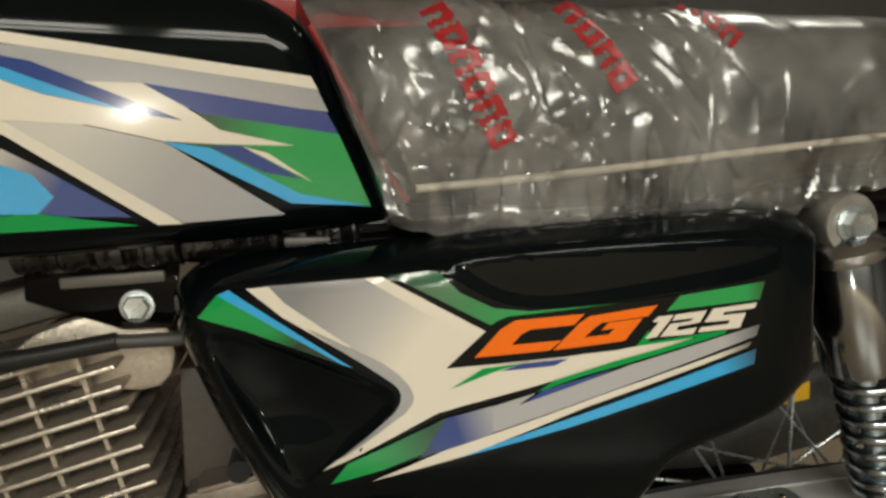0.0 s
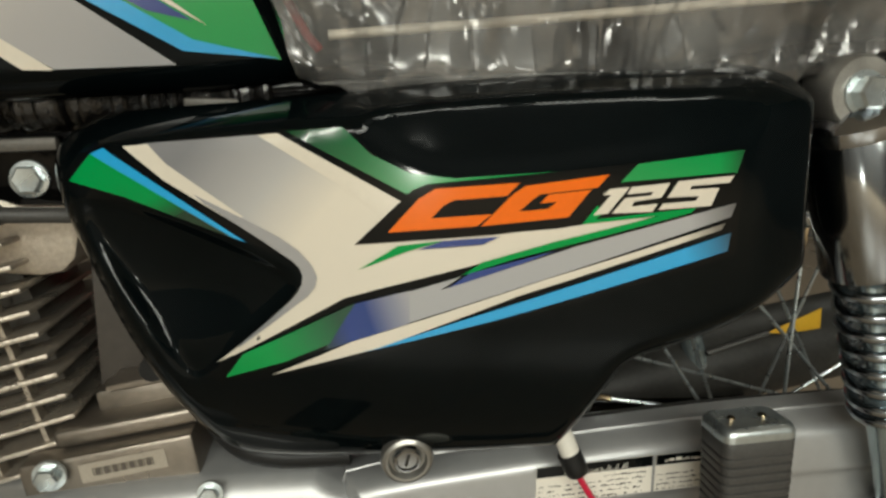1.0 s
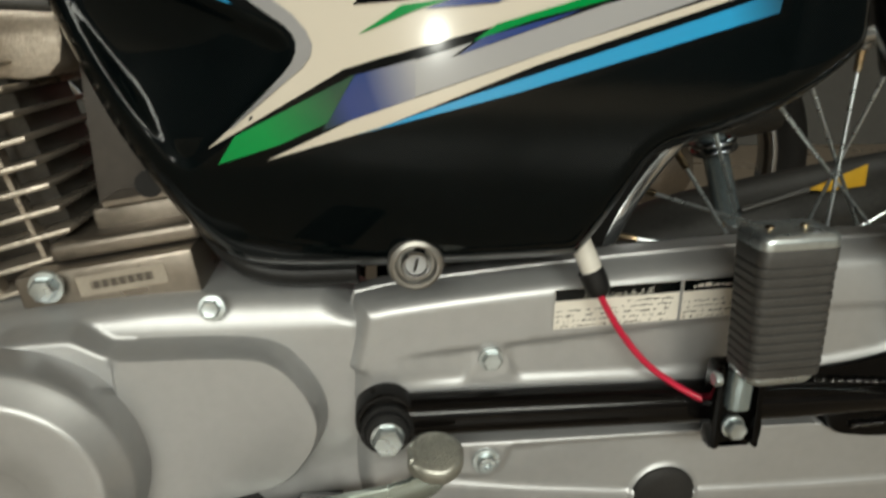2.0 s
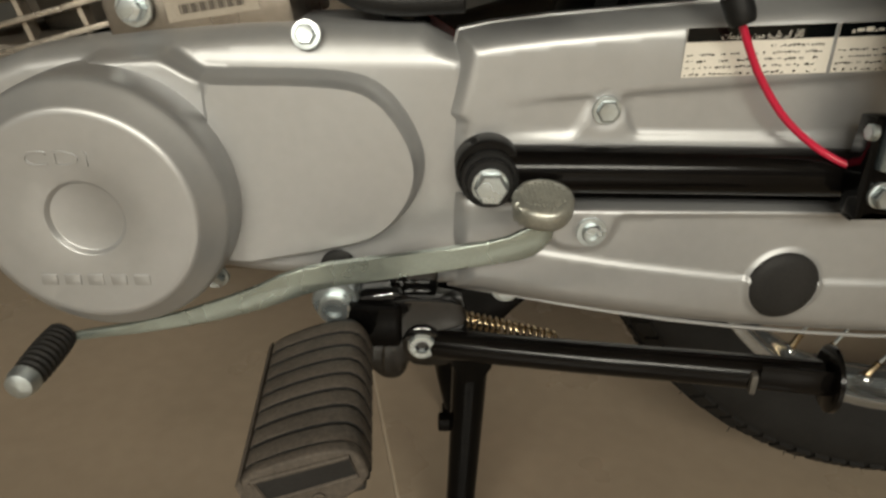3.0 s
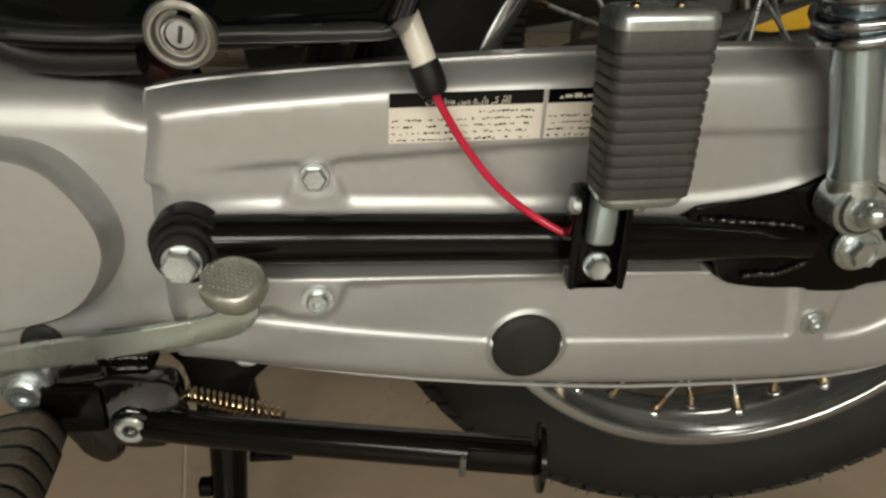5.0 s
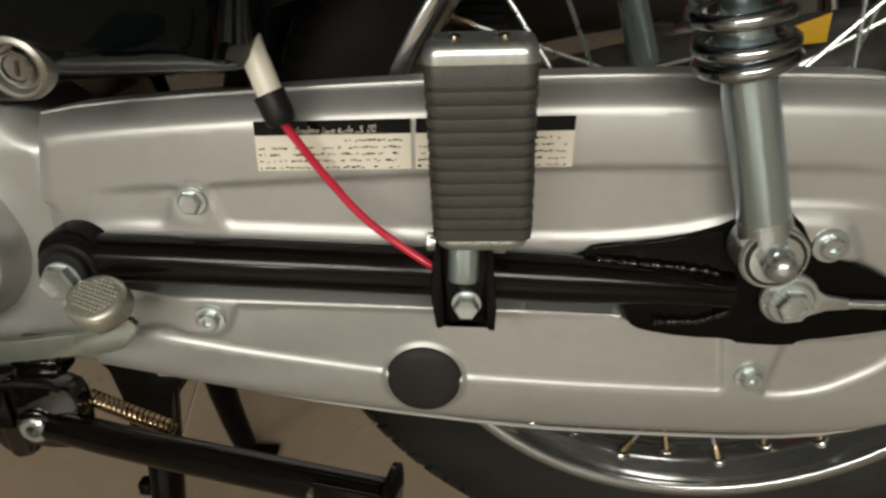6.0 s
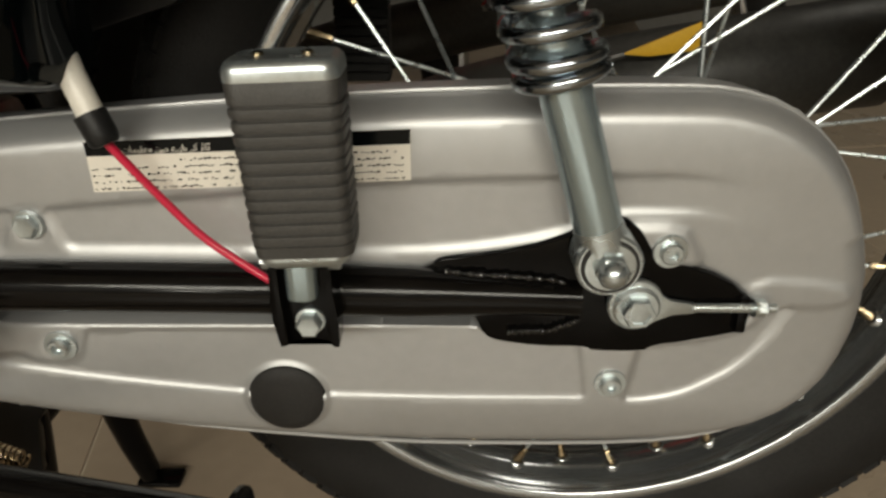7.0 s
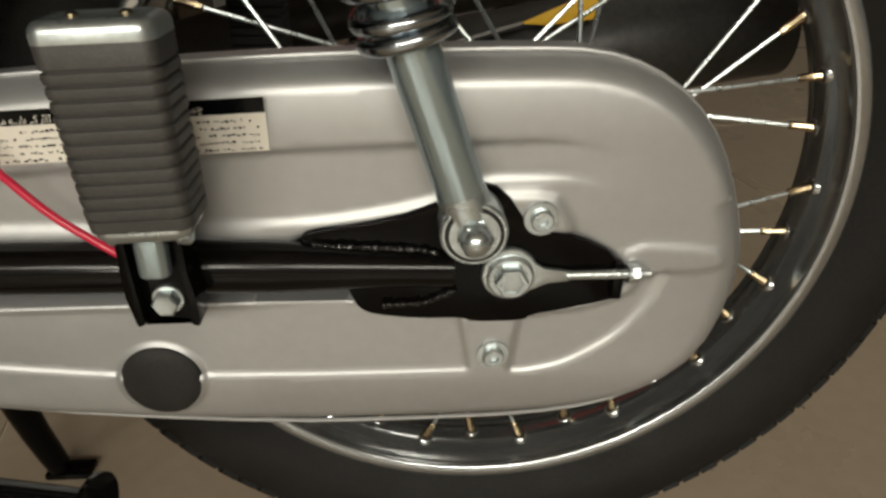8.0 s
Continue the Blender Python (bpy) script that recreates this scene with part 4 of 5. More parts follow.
# breather tube and red hose
tube_a = part("breather_tube", tube([(-0.283, -0.085, 0.475), (-0.274, -0.095, 0.452), (-0.266, -0.100, 0.434), (-0.264, -0.101, 0.428)], 0.0063, 18, True, 1), M_WHITE, BIKE, "white plastic breather tube")
part("black_sleeve", tube([(-0.2655, -0.1003, 0.4305), (-0.262, -0.1015, 0.423), (-0.2595, -0.1025, 0.4165)], 0.0076, 18, True, 1, lambda s: 0.0076 - 0.0016 * max(0, s - 0.7) / 0.3), M_PLASTIC, tube_a, "black plastic sleeve")
part("red_hose", tube([(-0.260, -0.1015, 0.4175), (-0.2565, -0.1, 0.411), (-0.243, -0.096, 0.389), (-0.224, -0.096, 0.3655), (-0.203, -0.097, 0.350), (-0.190, -0.101, 0.3435), (-0.1835, -0.1045, 0.3415)], 0.0021, 14, True, 2), M_RED, tube_a, "thin bright red hose")

# shock absorber
def shock(y_low, y_top, side):
    lo, hi = Vector((-0.0215, y_low, 0.3585)), Vector((-0.117, y_top, 0.648))
    L = (hi - lo).length
    m = aim(lo, hi)
    body = part("shock_absorber", moved(lathe([(0.012, 0.0118), (0.016, 0.0122), (0.115, 0.0122), (0.115, 0.008), (0.20, 0.007)], 36), m), M_TUBE, BIKE, "rear shock absorber with chrome spring and chrome shroud")
    eye = lathe([(-0.011, 0.010), (-0.011, 0.0155), (-0.0095, 0.0168), (0.0095, 0.0168), (0.011, 0.0155), (0.011, 0.010)], 40)
    part("lower_eye", joined(moved(eye, lo), moved(lathe([(0.008, 0.0135), (0.020, 0.0122)], 30), m)), M_ZINC, body)
    part("lower_washer", moved(lathe([(side * 0.010, 0.0128), (side * 0.0122, 0.0125), (side * 0.0125, 0.009)], 36), lo), M_ZINC, body)
    part("lower_bush", moved(lathe([(side * 0.0108, 0.0145), (side * 0.0114, 0.0145), (side * 0.0114, 0.0118)], 36), lo), M_RUBBER, body)
    nut = joined(lathe([(0.0, 0.0088), (-0.0055, 0.0088), (-0.0065, 0.0078)], 6), lathe([(-0.006, 0.0076), (-0.009, 0.0070), (-0.012, 0.0048), (-0.0132, 0.001)], 20))
    moved(nut, lo + Vector((0, -0.0125, 0)) if side < 0 else lo + Vector((0, 0.03, 0)))
    part("acorn_nut", nut, M_ZINC, body, "dome nut", 50)
    # spring
    pts, turns = [], 9.3
    for i in range(int(turns * 22) + 1):
        a, n = 2 * math.pi * i / 22, i / 22
        along = 0.0945 + (0.0068 * n if n < 1.4 else 0.00952 + 0.0134 * (n - 1.4))
        pts.append(m @ Vector((math.cos(a) * 0.0190, min(along, 0.208), math.sin(a) * 0.0190)))
    part("coil_spring", tube(pts, 0.0036, 10, True, 0), M_SPRING, body, "chrome coil spring", 60)
    part("shroud", moved(lathe([(0.200, 0.020), (0.200, 0.0262), (0.204, 0.0268), (0.286, 0.0275), (0.288, 0.026), (0.288, 0.01)], 44), m), M_SHROUD, body, "chrome plated shock shroud")
    part("chrome_collar", moved(lathe([(0.285, 0.02), (0.285, 0.0285), (0.288, 0.0295), (0.293, 0.0295), (0.295, 0.0275), (0.300, 0.022), (0.303, 0.016), (0.303, 0.01)], 44), m), M_CHROME, body)
    top = m @ Vector((0, L + 0.004, 0))
    part("upper_eye", joined(moved(lathe([(-0.014, 0.012), (-0.014, 0.0195), (-0.012, 0.021), (0.012, 0.021), (0.014, 0.0195), (0.014, 0.012)], 40), top), moved(lathe([(0.296, 0.0175), (0.312, 0.0165)], 30), m)), M_SATIN, body)
    hex_bolt("upper_nut", (top.x, top.y - 0.014, top.z), 0.017, body, M_ZINC, 1.3, 0.010)
    return body


shock(-0.100, -0.116, -1)
shock(0.170, 0.186, 1)

# rear wheel
wheel = part("rear_wheel", moved(lathe([(-0.05, 0.012), (-0.045, 0.03), (-0.030, 0.058), (-0.026, 0.060), (-0.024, 0.045), (0.0, 0.042), (0.024, 0.045), (0.026, 0.060), (0.030, 0.058), (0.045, 0.05), (0.05, 0.012)], 40), AXLE), M_CAST, BIKE, "spoked rear wheel with chrome rim and black tyre")
RIM_R = 0.2395
rim_near = [(-0.0262, 0.001), (-0.0285, 0.0005), (-0.0292, -0.001), (-0.0292, -0.0068), (-0.0286, -0.0088), (-0.0268, -0.0100), (-0.0240, -0.0098), (-0.0200, -0.0108), (-0.0130, -0.0130), (-0.0095, -0.0162), (-0.0060, -0.0172)]
rim_prof = [(y, RIM_R + r) for y, r in rim_near] + [(-y, RIM_R + r) for y, r in rim_near[::-1]] + [(y, RIM_R + r) for y, r in ((0.024, -0.003), (0.020, -0.0075), (0.0, -0.0145), (-0.020, -0.0075), (-0.024, -0.003))]
part("rim", moved(lathe(rim_prof, 144, "y", True), AXLE), M_RIM, wheel, "chrome plated steel rim", 50)
TY = 0.307
tyre_prof = [(-0.024, 0.235), (-0.0285, 0.2415), (-0.038, 0.255), (-0.0420, 0.269), (-0.0412, 0.283), (-0.036, 0.2945), (-0.026, 0.3015), (-0.013, 0.3055), (0.0, TY), (0.013, 0.3055), (0.026, 0.3015), (0.036, 0.2945),
             (0.0412, 0.283), (0.0420, 0.269), (0.038, 0.255), (0.0285, 0.2415), (0.024, 0.235)]
part("tyre", moved(lathe(tyre_prof, 128, "y", True), AXLE), M_TYRE, wheel, "black road tyre with block tread", 50)
blocks, tread_rnd = [], random.Random(9)
for i in range(104):
    a = 2 * math.pi * i / 104
    for yy, rr, tilt, w in ((-0.0350, 0.2940, 46, 0.013), (0.0350, 0.2940, -46, 0.013), (-0.014, 0.3045, 14, 0.015), (0.014, 0.3045, -14, 0.015)):
        ang = a + (0.02 if abs(yy) < 0.02 else 0) + tread_rnd.uniform(-0.004, 0.004)
        b = box((0.0135, w, 0.0040 + tread_rnd.uniform(0, 0.0010)), (0, 0, 0), 0.0)
        moved(b, pose(0, 0, 0, tilt, 0, 0))
        moved(b, (0, yy, rr))
        moved(b, Matrix.Rotation(ang, 4, "Y"))
        blocks.append(b)
me_list = bmesh.new()
for b in blocks:
    vm = {v: me_list.verts.new(v.co) for v in b.verts}
    for f in b.faces:
        me_list.faces.new([vm[v] for v in f.verts])
    b.free()
part("tread", moved(me_list, AXLE), M_TYRE, wheel, kind="stuff")
whiskers = []
for i in range(90):
    a, yy = tread_rnd.uniform(0, 2 * math.pi), tread_rnd.choice((-0.037, -0.030, -0.018, 0.0))
    rr = {-0.037: 0.2925, -0.030: 0.299, -0.018: 0.305, 0.0: 0.307}[yy]
    root = Vector((math.cos(a) * rr, yy, math.sin(a) * rr))
    tip = root + Vector((math.cos(a), yy * 14, math.sin(a))).normalized() * tread_rnd.uniform(0.003, 0.0065) + Vector((tread_rnd.uniform(-1, 1), 0, tread_rnd.uniform(-1, 1))) * 0.0012
    whiskers.append(tube([root - (tip - root) * 0.3, root, tip], 0.0004, 4, True, 0))
part("rubber_whiskers", moved(joined(*whiskers), AXLE), M_TYRE, wheel, "moulding whiskers of a new tyre", kind="stuff")

spoke_mesh, nipple_mesh, dimple_mesh = None, None, None
N_SPOKE = 36
for i in range(N_SPOKE):
    side = -1 if i % 2 == 0 else 1
    lead = 1 if i % 4 in (1, 2) else -1
    ang = 2 * math.pi * i / N_SPOKE - radians(1.4)
    hub_ang = ang + lead * radians(62)
    p = Vector((math.cos(hub_ang) * 0.054, side * 0.027, math.sin(hub_ang) * 0.054))
    q = Vector((math.cos(ang) * 0.2225, side * 0.005, math.sin(ang) * 0.2225))
    L = (q - p).length
    if spoke_mesh is None:
        spoke_mesh = mesh_of("spoke", lathe([(0, 0.0015), (1, 0.0015)], 8), M_ZINC)
        nipple_mesh = mesh_of("nipple", lathe([(-0.017, 0.0019), (-0.016, 0.0028), (-0.004, 0.0030), (-0.003, 0.0036), (0.001, 0.0036)], 8), M_BRASS)
    base = Matrix.Translation(AXLE) @ aim(p, q)
    sp = new("spoke", spoke_mesh)
    sp.matrix_basis = base @ Matrix.Diagonal((1, L, 1, 1))
    hang(sp, wheel)
    if dimple_mesh is None:
        dimple_mesh = mesh_of("dimple", lathe([(0.0030, 0.0036), (-0.0004, 0.0042), (-0.0012, 0.0052), (-0.0004, 0.0064), (0.0030, 0.0072)], 16), M_RIM, 60)
    di = new("dimple", dimple_mesh)
    di.matrix_basis = Matrix.Translation(AXLE) @ Matrix.Translation(q) @ Vector((math.cos(ang), 0, math.sin(ang))).to_track_quat("Y", "Z").to_matrix().to_4x4()
    hang(di, wheel)
    ni = new("nipple", nipple_mesh)
    ni.matrix_basis = base @ Matrix.Translation((0, L, 0))
    hang(ni, wheel)

# engine cover with the raised sprocket cover and the round generator cover
ENG = chaikin([(-0.396, 0.410), (-0.391, 0.347), (-0.390, 0.250), (-0.416, 0.248), (-0.521, 0.256), (-0.556, 0.262), (-0.64, 0.235), (-0.70, 0.27), (-0.71, 0.36), (-0.66, 0.392), (-0.60, 0.402), (-0.50, 0.411)], 1)
SPR = chaikin([(-0.620, 0.392), (-0.566, 0.3965), (-0.560, 0.395), (-0.5455, 0.3855), (-0.538, 0.3845), (-0.472, 0.3845), (-0.448, 0.379), (-0.431, 0.358), (-0.423, 0.335), (-0.428, 0.314), (-0.444, 0.293), (-0.467, 0.284), (-0.56, 0.268), (-0.58, 0.33)], 2)


def engine_shape(P):
    e = edge_distance(P, ENG)
    y = -0.077 + 0.010 * np.maximum(0, 1 - e / 0.010) ** 2
    y = y - 0.019 * emboss(P, SPR, 0.0055)
    y = y + 0.0035 * step01((-0.5395 - P[:, 0]) / 0.0025) * emboss(P, SPR, 0.0055)
    up = step01((P[:, 1] - 0.388) / 0.02) * step01((-0.40 - P[:, 0]) / 0.01)
    return y + 0.006 * up


eng = part("crankcase_cover", sheet(ENG, engine_shape, 0.0032, skirt=0.06, rings=(0.002, 0.005, 0.009), lines=[[(-0.5395, 0.378), (-0.5395, 0.29)], [(-0.542, 0.379), (-0.542, 0.29)]] + [ring_line(SPR, d) for d in (-0.0048, -0.0032, -0.0016, 0.0, 0.0016, 0.0032, 0.0048)]), M_SILVER, BIKE, "silver left engine cover", 50)
GEN = (-0.599, -0.085, 0.3180)
gen = part("generator_cover", moved(lathe([(0.02, 0.0735), (-0.010, 0.0732), (-0.028, 0.0722), (-0.0315, 0.0712), (-0.0335, 0.0695), (-0.0350, 0.0675), (-0.0430, 0.0600), (-0.0442, 0.0588), (-0.0449, 0.0572), (-0.0450, 0.0550), (-0.0450, 0.040), (-0.0450, 0.0214), (-0.0447, 0.0206), (-0.0425, 0.0194), (-0.0421, 0.0186), (-0.0421, 0.001)], 110), GEN), M_SILVER, eng, "round cast generator cover with a shallow ring", 60)
txt = bpy.data.curves.new("cover_lettering", "FONT")
txt.body, txt.size, txt.extrude, txt.align_x = "CDI", 0.0155, 0.0006, "CENTER"
txt_ob = new("cover_lettering", txt)
txt_ob.matrix_basis = Matrix.Translation((GEN[0] - 0.0085, GEN[1] - 0.0452, GEN[2] + 0.0290)) @ pose(0, 0, 0, 90, 0, 0) @ Matrix.Diagonal((1.35, 0.72, 1, 1))
txt_me = bpy.data.meshes.new_from_object(txt_ob.evaluated_get(bpy.context.evaluated_depsgraph_get()))
txt_me.transform(txt_ob.matrix_basis)
txt_me.materials.clear()
txt_me.materials.append(M_SILVER)
bpy.data.objects.remove(txt_ob)
hang(new("cover_lettering", txt_me), eng)
for i in range(5):
    part("raised_bar", box((0.0085, 0.0010, 0.0062), (GEN[0] - 0.026 + 0.0125 * i, GEN[1] - 0.0453, GEN[2] - 0.0355), 0.0003), M_SILVER, gen)
hex_bolt("cover_bolt", (-0.486, -0.078, 0.4055), 0.010, eng, M_ZINC, 1.4, 0.006, True, (0, -1, 0.2))
hex_bolt("cover_bolt", (-0.552, -0.080, 0.259), 0.010, eng, M_ZINC, 1.4, 0.006, True, (0, -1, -0.2))

# Dark disc set on the cover face, standing in for an open hole.
part("hole_disc", moved(lathe([(0.0, 0.0112), (-0.0016, 0.0112), (-0.0024, 0.0098)], 28), (-0.4755, -0.0775, 0.2655)), M_RUBBER, eng, "dark disc in place of a round hole")
part("stop_tab", moved(box((0.016, 0.008, 0.007), (0, 0, 0), 0.002), Matrix.Translation((-0.4360, -0.0890, 0.2525)) @ pose(0, 0, 0, 0, -12, 0)), M_ZINC, eng, "bare metal tab")

# shift lever
lever = part("shift_lever", plate([(-0.640, 0.2345), (-0.580, 0.2455), (-0.526, 0.2645), (-0.498, 0.2790), (-0.471, 0.2840), (-0.42, 0.291), (-0.377, 0.299), (-0.364, 0.306), (-0.352, 0.310), (-0.347, 0.303), (-0.356, 0.290), (-0.370, 0.2850),
                                   (-0.42, 0.278), (-0.452, 0.2725), (-0.479, 0.2680), (-0.529, 0.2485), (-0.582, 0.2380), (-0.641, 0.2295)], -0.112, -0.1075, 0.001, 1), M_YZINC, BIKE, "zinc plated heel and toe shift lever")
HEEL = Matrix.Translation((-0.3580, -0.1235, 0.3265)) @ pose(0, 0, 0, -66, 4, -20) @ Matrix.Scale(0.88, 4)
PAD = fillet([(-0.0195, -0.002), (-0.0165, 0.010), (-0.006, 0.0165), (0.008, 0.0165), (0.0180, 0.009), (0.0195, -0.004), (0.0120, -0.0160), (-0.004, -0.0175), (-0.013, -0.0130), (-0.0165, -0.010), (-0.0160, -0.006)], [0.006, 0.006, 0.006, 0.006, 0.006, 0.006, 0.007, 0.006, 0.004, 0.0015, 0.0015])
part("heel_pad", moved(plate(PAD, -0.0065, 0.0090, 0.0040), HEEL), M_PAD, lever, "cast metal heel pad with raised dots", 50)
dots = []
for i in range(11):
    for j in range(9):
        px, pz = -0.0145 + 0.0029 * i + 0.00145 * (j % 2), -0.0085 + 0.0025 * j
        if math.hypot(px / 1.2, pz) < 0.0118:
            dots.append(moved(lathe([(0.0004, 0.0016), (-0.0009, 0.0005)], 4), (px, -0.0066, pz)))
part("pad_dots", moved(joined(*dots), HEEL), M_PAD, lever, kind="stuff")
part("toe_rubber", tube(dense([(-0.638, -0.110, 0.235), (-0.640, -0.130, 0.232), (-0.642, -0.148, 0.229)], 0.0006, False), 0.0090, 20, True, 0, lambda s: 0.0078 + 0.0016 * math.sin(min(1.0, s * 1.05) * math.pi) ** 0.4 + 0.0005 * math.sin(s * 62)), M_RUBBER, lever, "black ribbed toe rubber", 60)
part("toe_end", moved(lathe([(-0.008, 0.003), (-0.006, 0.0075), (0, 0.009), (0.002, 0.009)], 20), (-0.642, -0.149, 0.229)), M_ZINC, lever)
hub = part("lever_boss", moved(lathe([(0.014, 0.014), (-0.010, 0.014), (-0.012, 0.013), (-0.012, 0.005)], 30), (-0.474, -0.098, 0.2575)), M_ZINC, lever)
hex_bolt("lever_bolt", (-0.474, -0.1095, 0.2545), 0.0165, lever, M_ZINC, 1.05, 0.006, False, (0, -1, 0), True)

# front footpeg
FP = Matrix.Translation((-0.4765, -0.180, 0.2370)) @ pose(0, 0, 0, 1, -13, 4)
PEG_CORE = [(-0.0250, -0.010), (-0.0248, 0.0075), (-0.0210, 0.0106), (0.0, 0.0138), (0.0195, 0.0131), (0.0262, 0.0072), (0.0278, -0.009), (0.0250, -0.011)]
PEG_RIB = [(-0.0265, -0.006), (-0.0260, 0.009), (-0.0220, 0.0122), (0.0, 0.0155), (0.020, 0.0148), (0.0275, 0.0085), (0.0290, -0.008), (0.026, -0.009)]
PEG_END = [(-0.0270, 0.002), (-0.0250, 0.0125), (0.0, 0.0160), (0.021, 0.0156), (0.0280, 0.0095), (0.0290, -0.006), (0.008, -0.0165), (-0.019, -0.0145), (-0.0265, -0.006)]
INSERT = [(-0.0215, 0.0088), (0.0230, 0.0108), (0.0240, -0.0010), (-0.0175, -0.0040)]
# Core and groove walls are plain black: undusted rubber, with groove shade in the colour.
fp = part("front_footpeg", moved(plate(PEG_CORE, -0.050, 0.056, 0.001, 1), FP), M_TYRE, BIKE, "dusty rubber front footpeg with cross grooves")
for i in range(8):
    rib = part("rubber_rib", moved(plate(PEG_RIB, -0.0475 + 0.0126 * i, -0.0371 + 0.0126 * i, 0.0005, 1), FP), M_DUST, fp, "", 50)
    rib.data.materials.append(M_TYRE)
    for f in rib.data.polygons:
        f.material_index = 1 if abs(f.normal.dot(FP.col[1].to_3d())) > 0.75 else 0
end = part("peg_end", moved(joined(plate(PEG_END, -0.0555, -0.0485, 0.0014, 1), tube([(x, -0.0556, z) for x, z in INSERT + INSERT[:1]], 0.0013, 8, False, 0),
                                   moved(lathe([(0.0, 0.0030), (-0.0012, 0.0030), (-0.0012, 0.0016)], 14), (0.004, -0.0553, -0.0085))), FP), M_DUST, fp, "dusty rubber end with a raised border", 50)
part("end_insert", moved(plate(INSERT, -0.0558, -0.054, 0), FP), M_RUBBER, end, "black end insert")
part("side_flange", moved(plate([(-0.0295, -0.012), (-0.0300, 0.006), (-0.0265, 0.0095), (-0.0255, -0.012)], -0.054, 0.056, 0.001), FP), M_DUST, fp)
part("peg_plate", moved(box((0.040, 0.100, 0.006), (0.004, 0, -0.0135), 0.002), FP), M_DARK, fp)
part("peg_bar", tube([(-0.468, 0.05, 0.236), (-0.470, -0.15, 0.236)], 0.0085, 14, True, 0), M_ENAMEL, fp)
part("peg_mount", box((0.035, 0.030, 0.030), (-0.452, -0.100, 0.243), 0.004), M_ENAMEL, fp)

# side stand, folded
STAND_END = Vector((-0.2040, -0.1645, 0.2430))
stand_run = [(-0.415, -0.108, 0.229), (-0.36, -0.1245, 0.2325), (-0.25, -0.1530, 0.2405), (-0.208, -0.1635, 0.2430)]
end_turn = Matrix.Translation(STAND_END) @ pose(0, 0, 0, 0, 0, -10)
foot_disc = moved(lathe([(-0.0018, 0.0), (-0.0018, 0.0165), (-0.0012, 0.0182), (0.0012, 0.0182), (0.0018, 0.0165), (0.0018, 0.0)], 28, "x"), end_turn)
for v in foot_disc.verts:
    v.co.z = max(v.co.z, STAND_END.z - 0.0170)
stand = part("side_stand", joined(tube(stand_run, 0.0096, 20, True, 1), foot_disc,
                                  moved(box((0.040, 0.017, 0.006), (-0.020, 0.001, -0.004), 0.0015), end_turn),
                                  moved(box((0.036, 0.0022, 0.012), (-0.020, -0.0088, 0.004), 0.0009), end_turn)), M_ARM, BIKE, "gloss black side stand folded up")
part("worn_edge", moved(box((0.0035, 0.0060, 0.0120), (-0.040, -0.0068, -0.0030), 0.0010), end_turn), M_DULL, stand, "bare worn metal edge")
part("stand_bracket", joined(plate([(-0.444, 0.255), (-0.437, 0.261), (-0.406, 0.260), (-0.396, 0.255), (-0.395, 0.229), (-0.403, 0.213), (-0.425, 0.212), (-0.433, 0.217), (-0.4345, 0.206), (-0.441, 0.202), (-0.448, 0.206), (-0.446, 0.235)], -0.111, -0.094, 0.0025, 1),
                                  moved(lathe([(-0.006, 0.008), (-0.005, 0.0100), (0.005, 0.0100), (0.006, 0.008)], 16, 'x'), (-0.400, -0.108, 0.229)),
                                  plate(fillet([(-0.4640, 0.2600), (-0.4330, 0.2640), (-0.4290, 0.2180), (-0.4340, 0.2010), (-0.4460, 0.1990), (-0.4560, 0.2080), (-0.4620, 0.2300)], 0.006), -0.108, -0.080, 0.0045),
                                  moved(lathe([(0.0, 0.0125), (-0.005, 0.0120), (-0.006, 0.0105)], 24), (-0.4225, -0.1085, 0.2305)),
                                  box((0.030, 0.020, 0.022), (-0.428, -0.085, 0.262), 0.003)), M_WET, stand, "thick gloss black bracket")
hex_bolt("stand_bolt", (-0.4225, -0.111, 0.2305), 0.0150, stand, M_ZINC, 1.25, 0.006, False, (0, -1, 0), True)
pts = []
for i in range(16 * 14 + 1):
    a = 2 * math.pi * i / 14
    k = i / (16 * 14)
    c = Vector((-0.400, -0.090, 0.236)).lerp(Vector((-0.340, -0.112, 0.2335)), k)
    pts.append(c + Vector((0, math.cos(a) * 0.0045, math.sin(a) * 0.0045)))
part("return_spring", tube(pts, 0.0011, 6, True, 0), M_BRASS, stand, "yellow zinc coil spring", 60)

# centre stand
cstand = part("centre_stand", joined(tube([(-0.385, -0.035, 0.245), (-0.388, -0.042, 0.165), (-0.391, -0.052, 0.09), (-0.396, -0.075, 0.012)], 0.0145, 16, True, 1, lambda s: 0.0150 - 0.005 * s),
                                     tube([(-0.405, 0.085, 0.245), (-0.408, 0.092, 0.15), (-0.402, 0.100, 0.075), (-0.392, 0.108, 0.012)], 0.0145, 16, True, 1, lambda s: 0.0165 - 0.006 * s),
                                     tube([(-0.386, -0.04, 0.20), (-0.386, 0.11, 0.20)], 0.012, 14, True, 0),
                                     box((0.05, 0.03, 0.008), (-0.388, -0.078, 0.004), 0.002), box((0.042, 0.022, 0.007), (-0.384, 0.111, 0.0038), 0.002),
                                     plate([(-0.42, 0.247), (-0.349, 0.247), (-0.347, 0.234), (-0.357, 0.226), (-0.369, 0.212), (-0.375, 0.16), (-0.402, 0.16), (-0.404, 0.225)], -0.056, -0.048, 0.001, 1)), M_ENAMEL, BIKE, "gloss black centre stand standing on the floor")

hex_bolt("stand_pin", (-0.367, -0.0570, 0.239), 0.0135, cstand, M_ZINC, 1.25, 0.005, True)
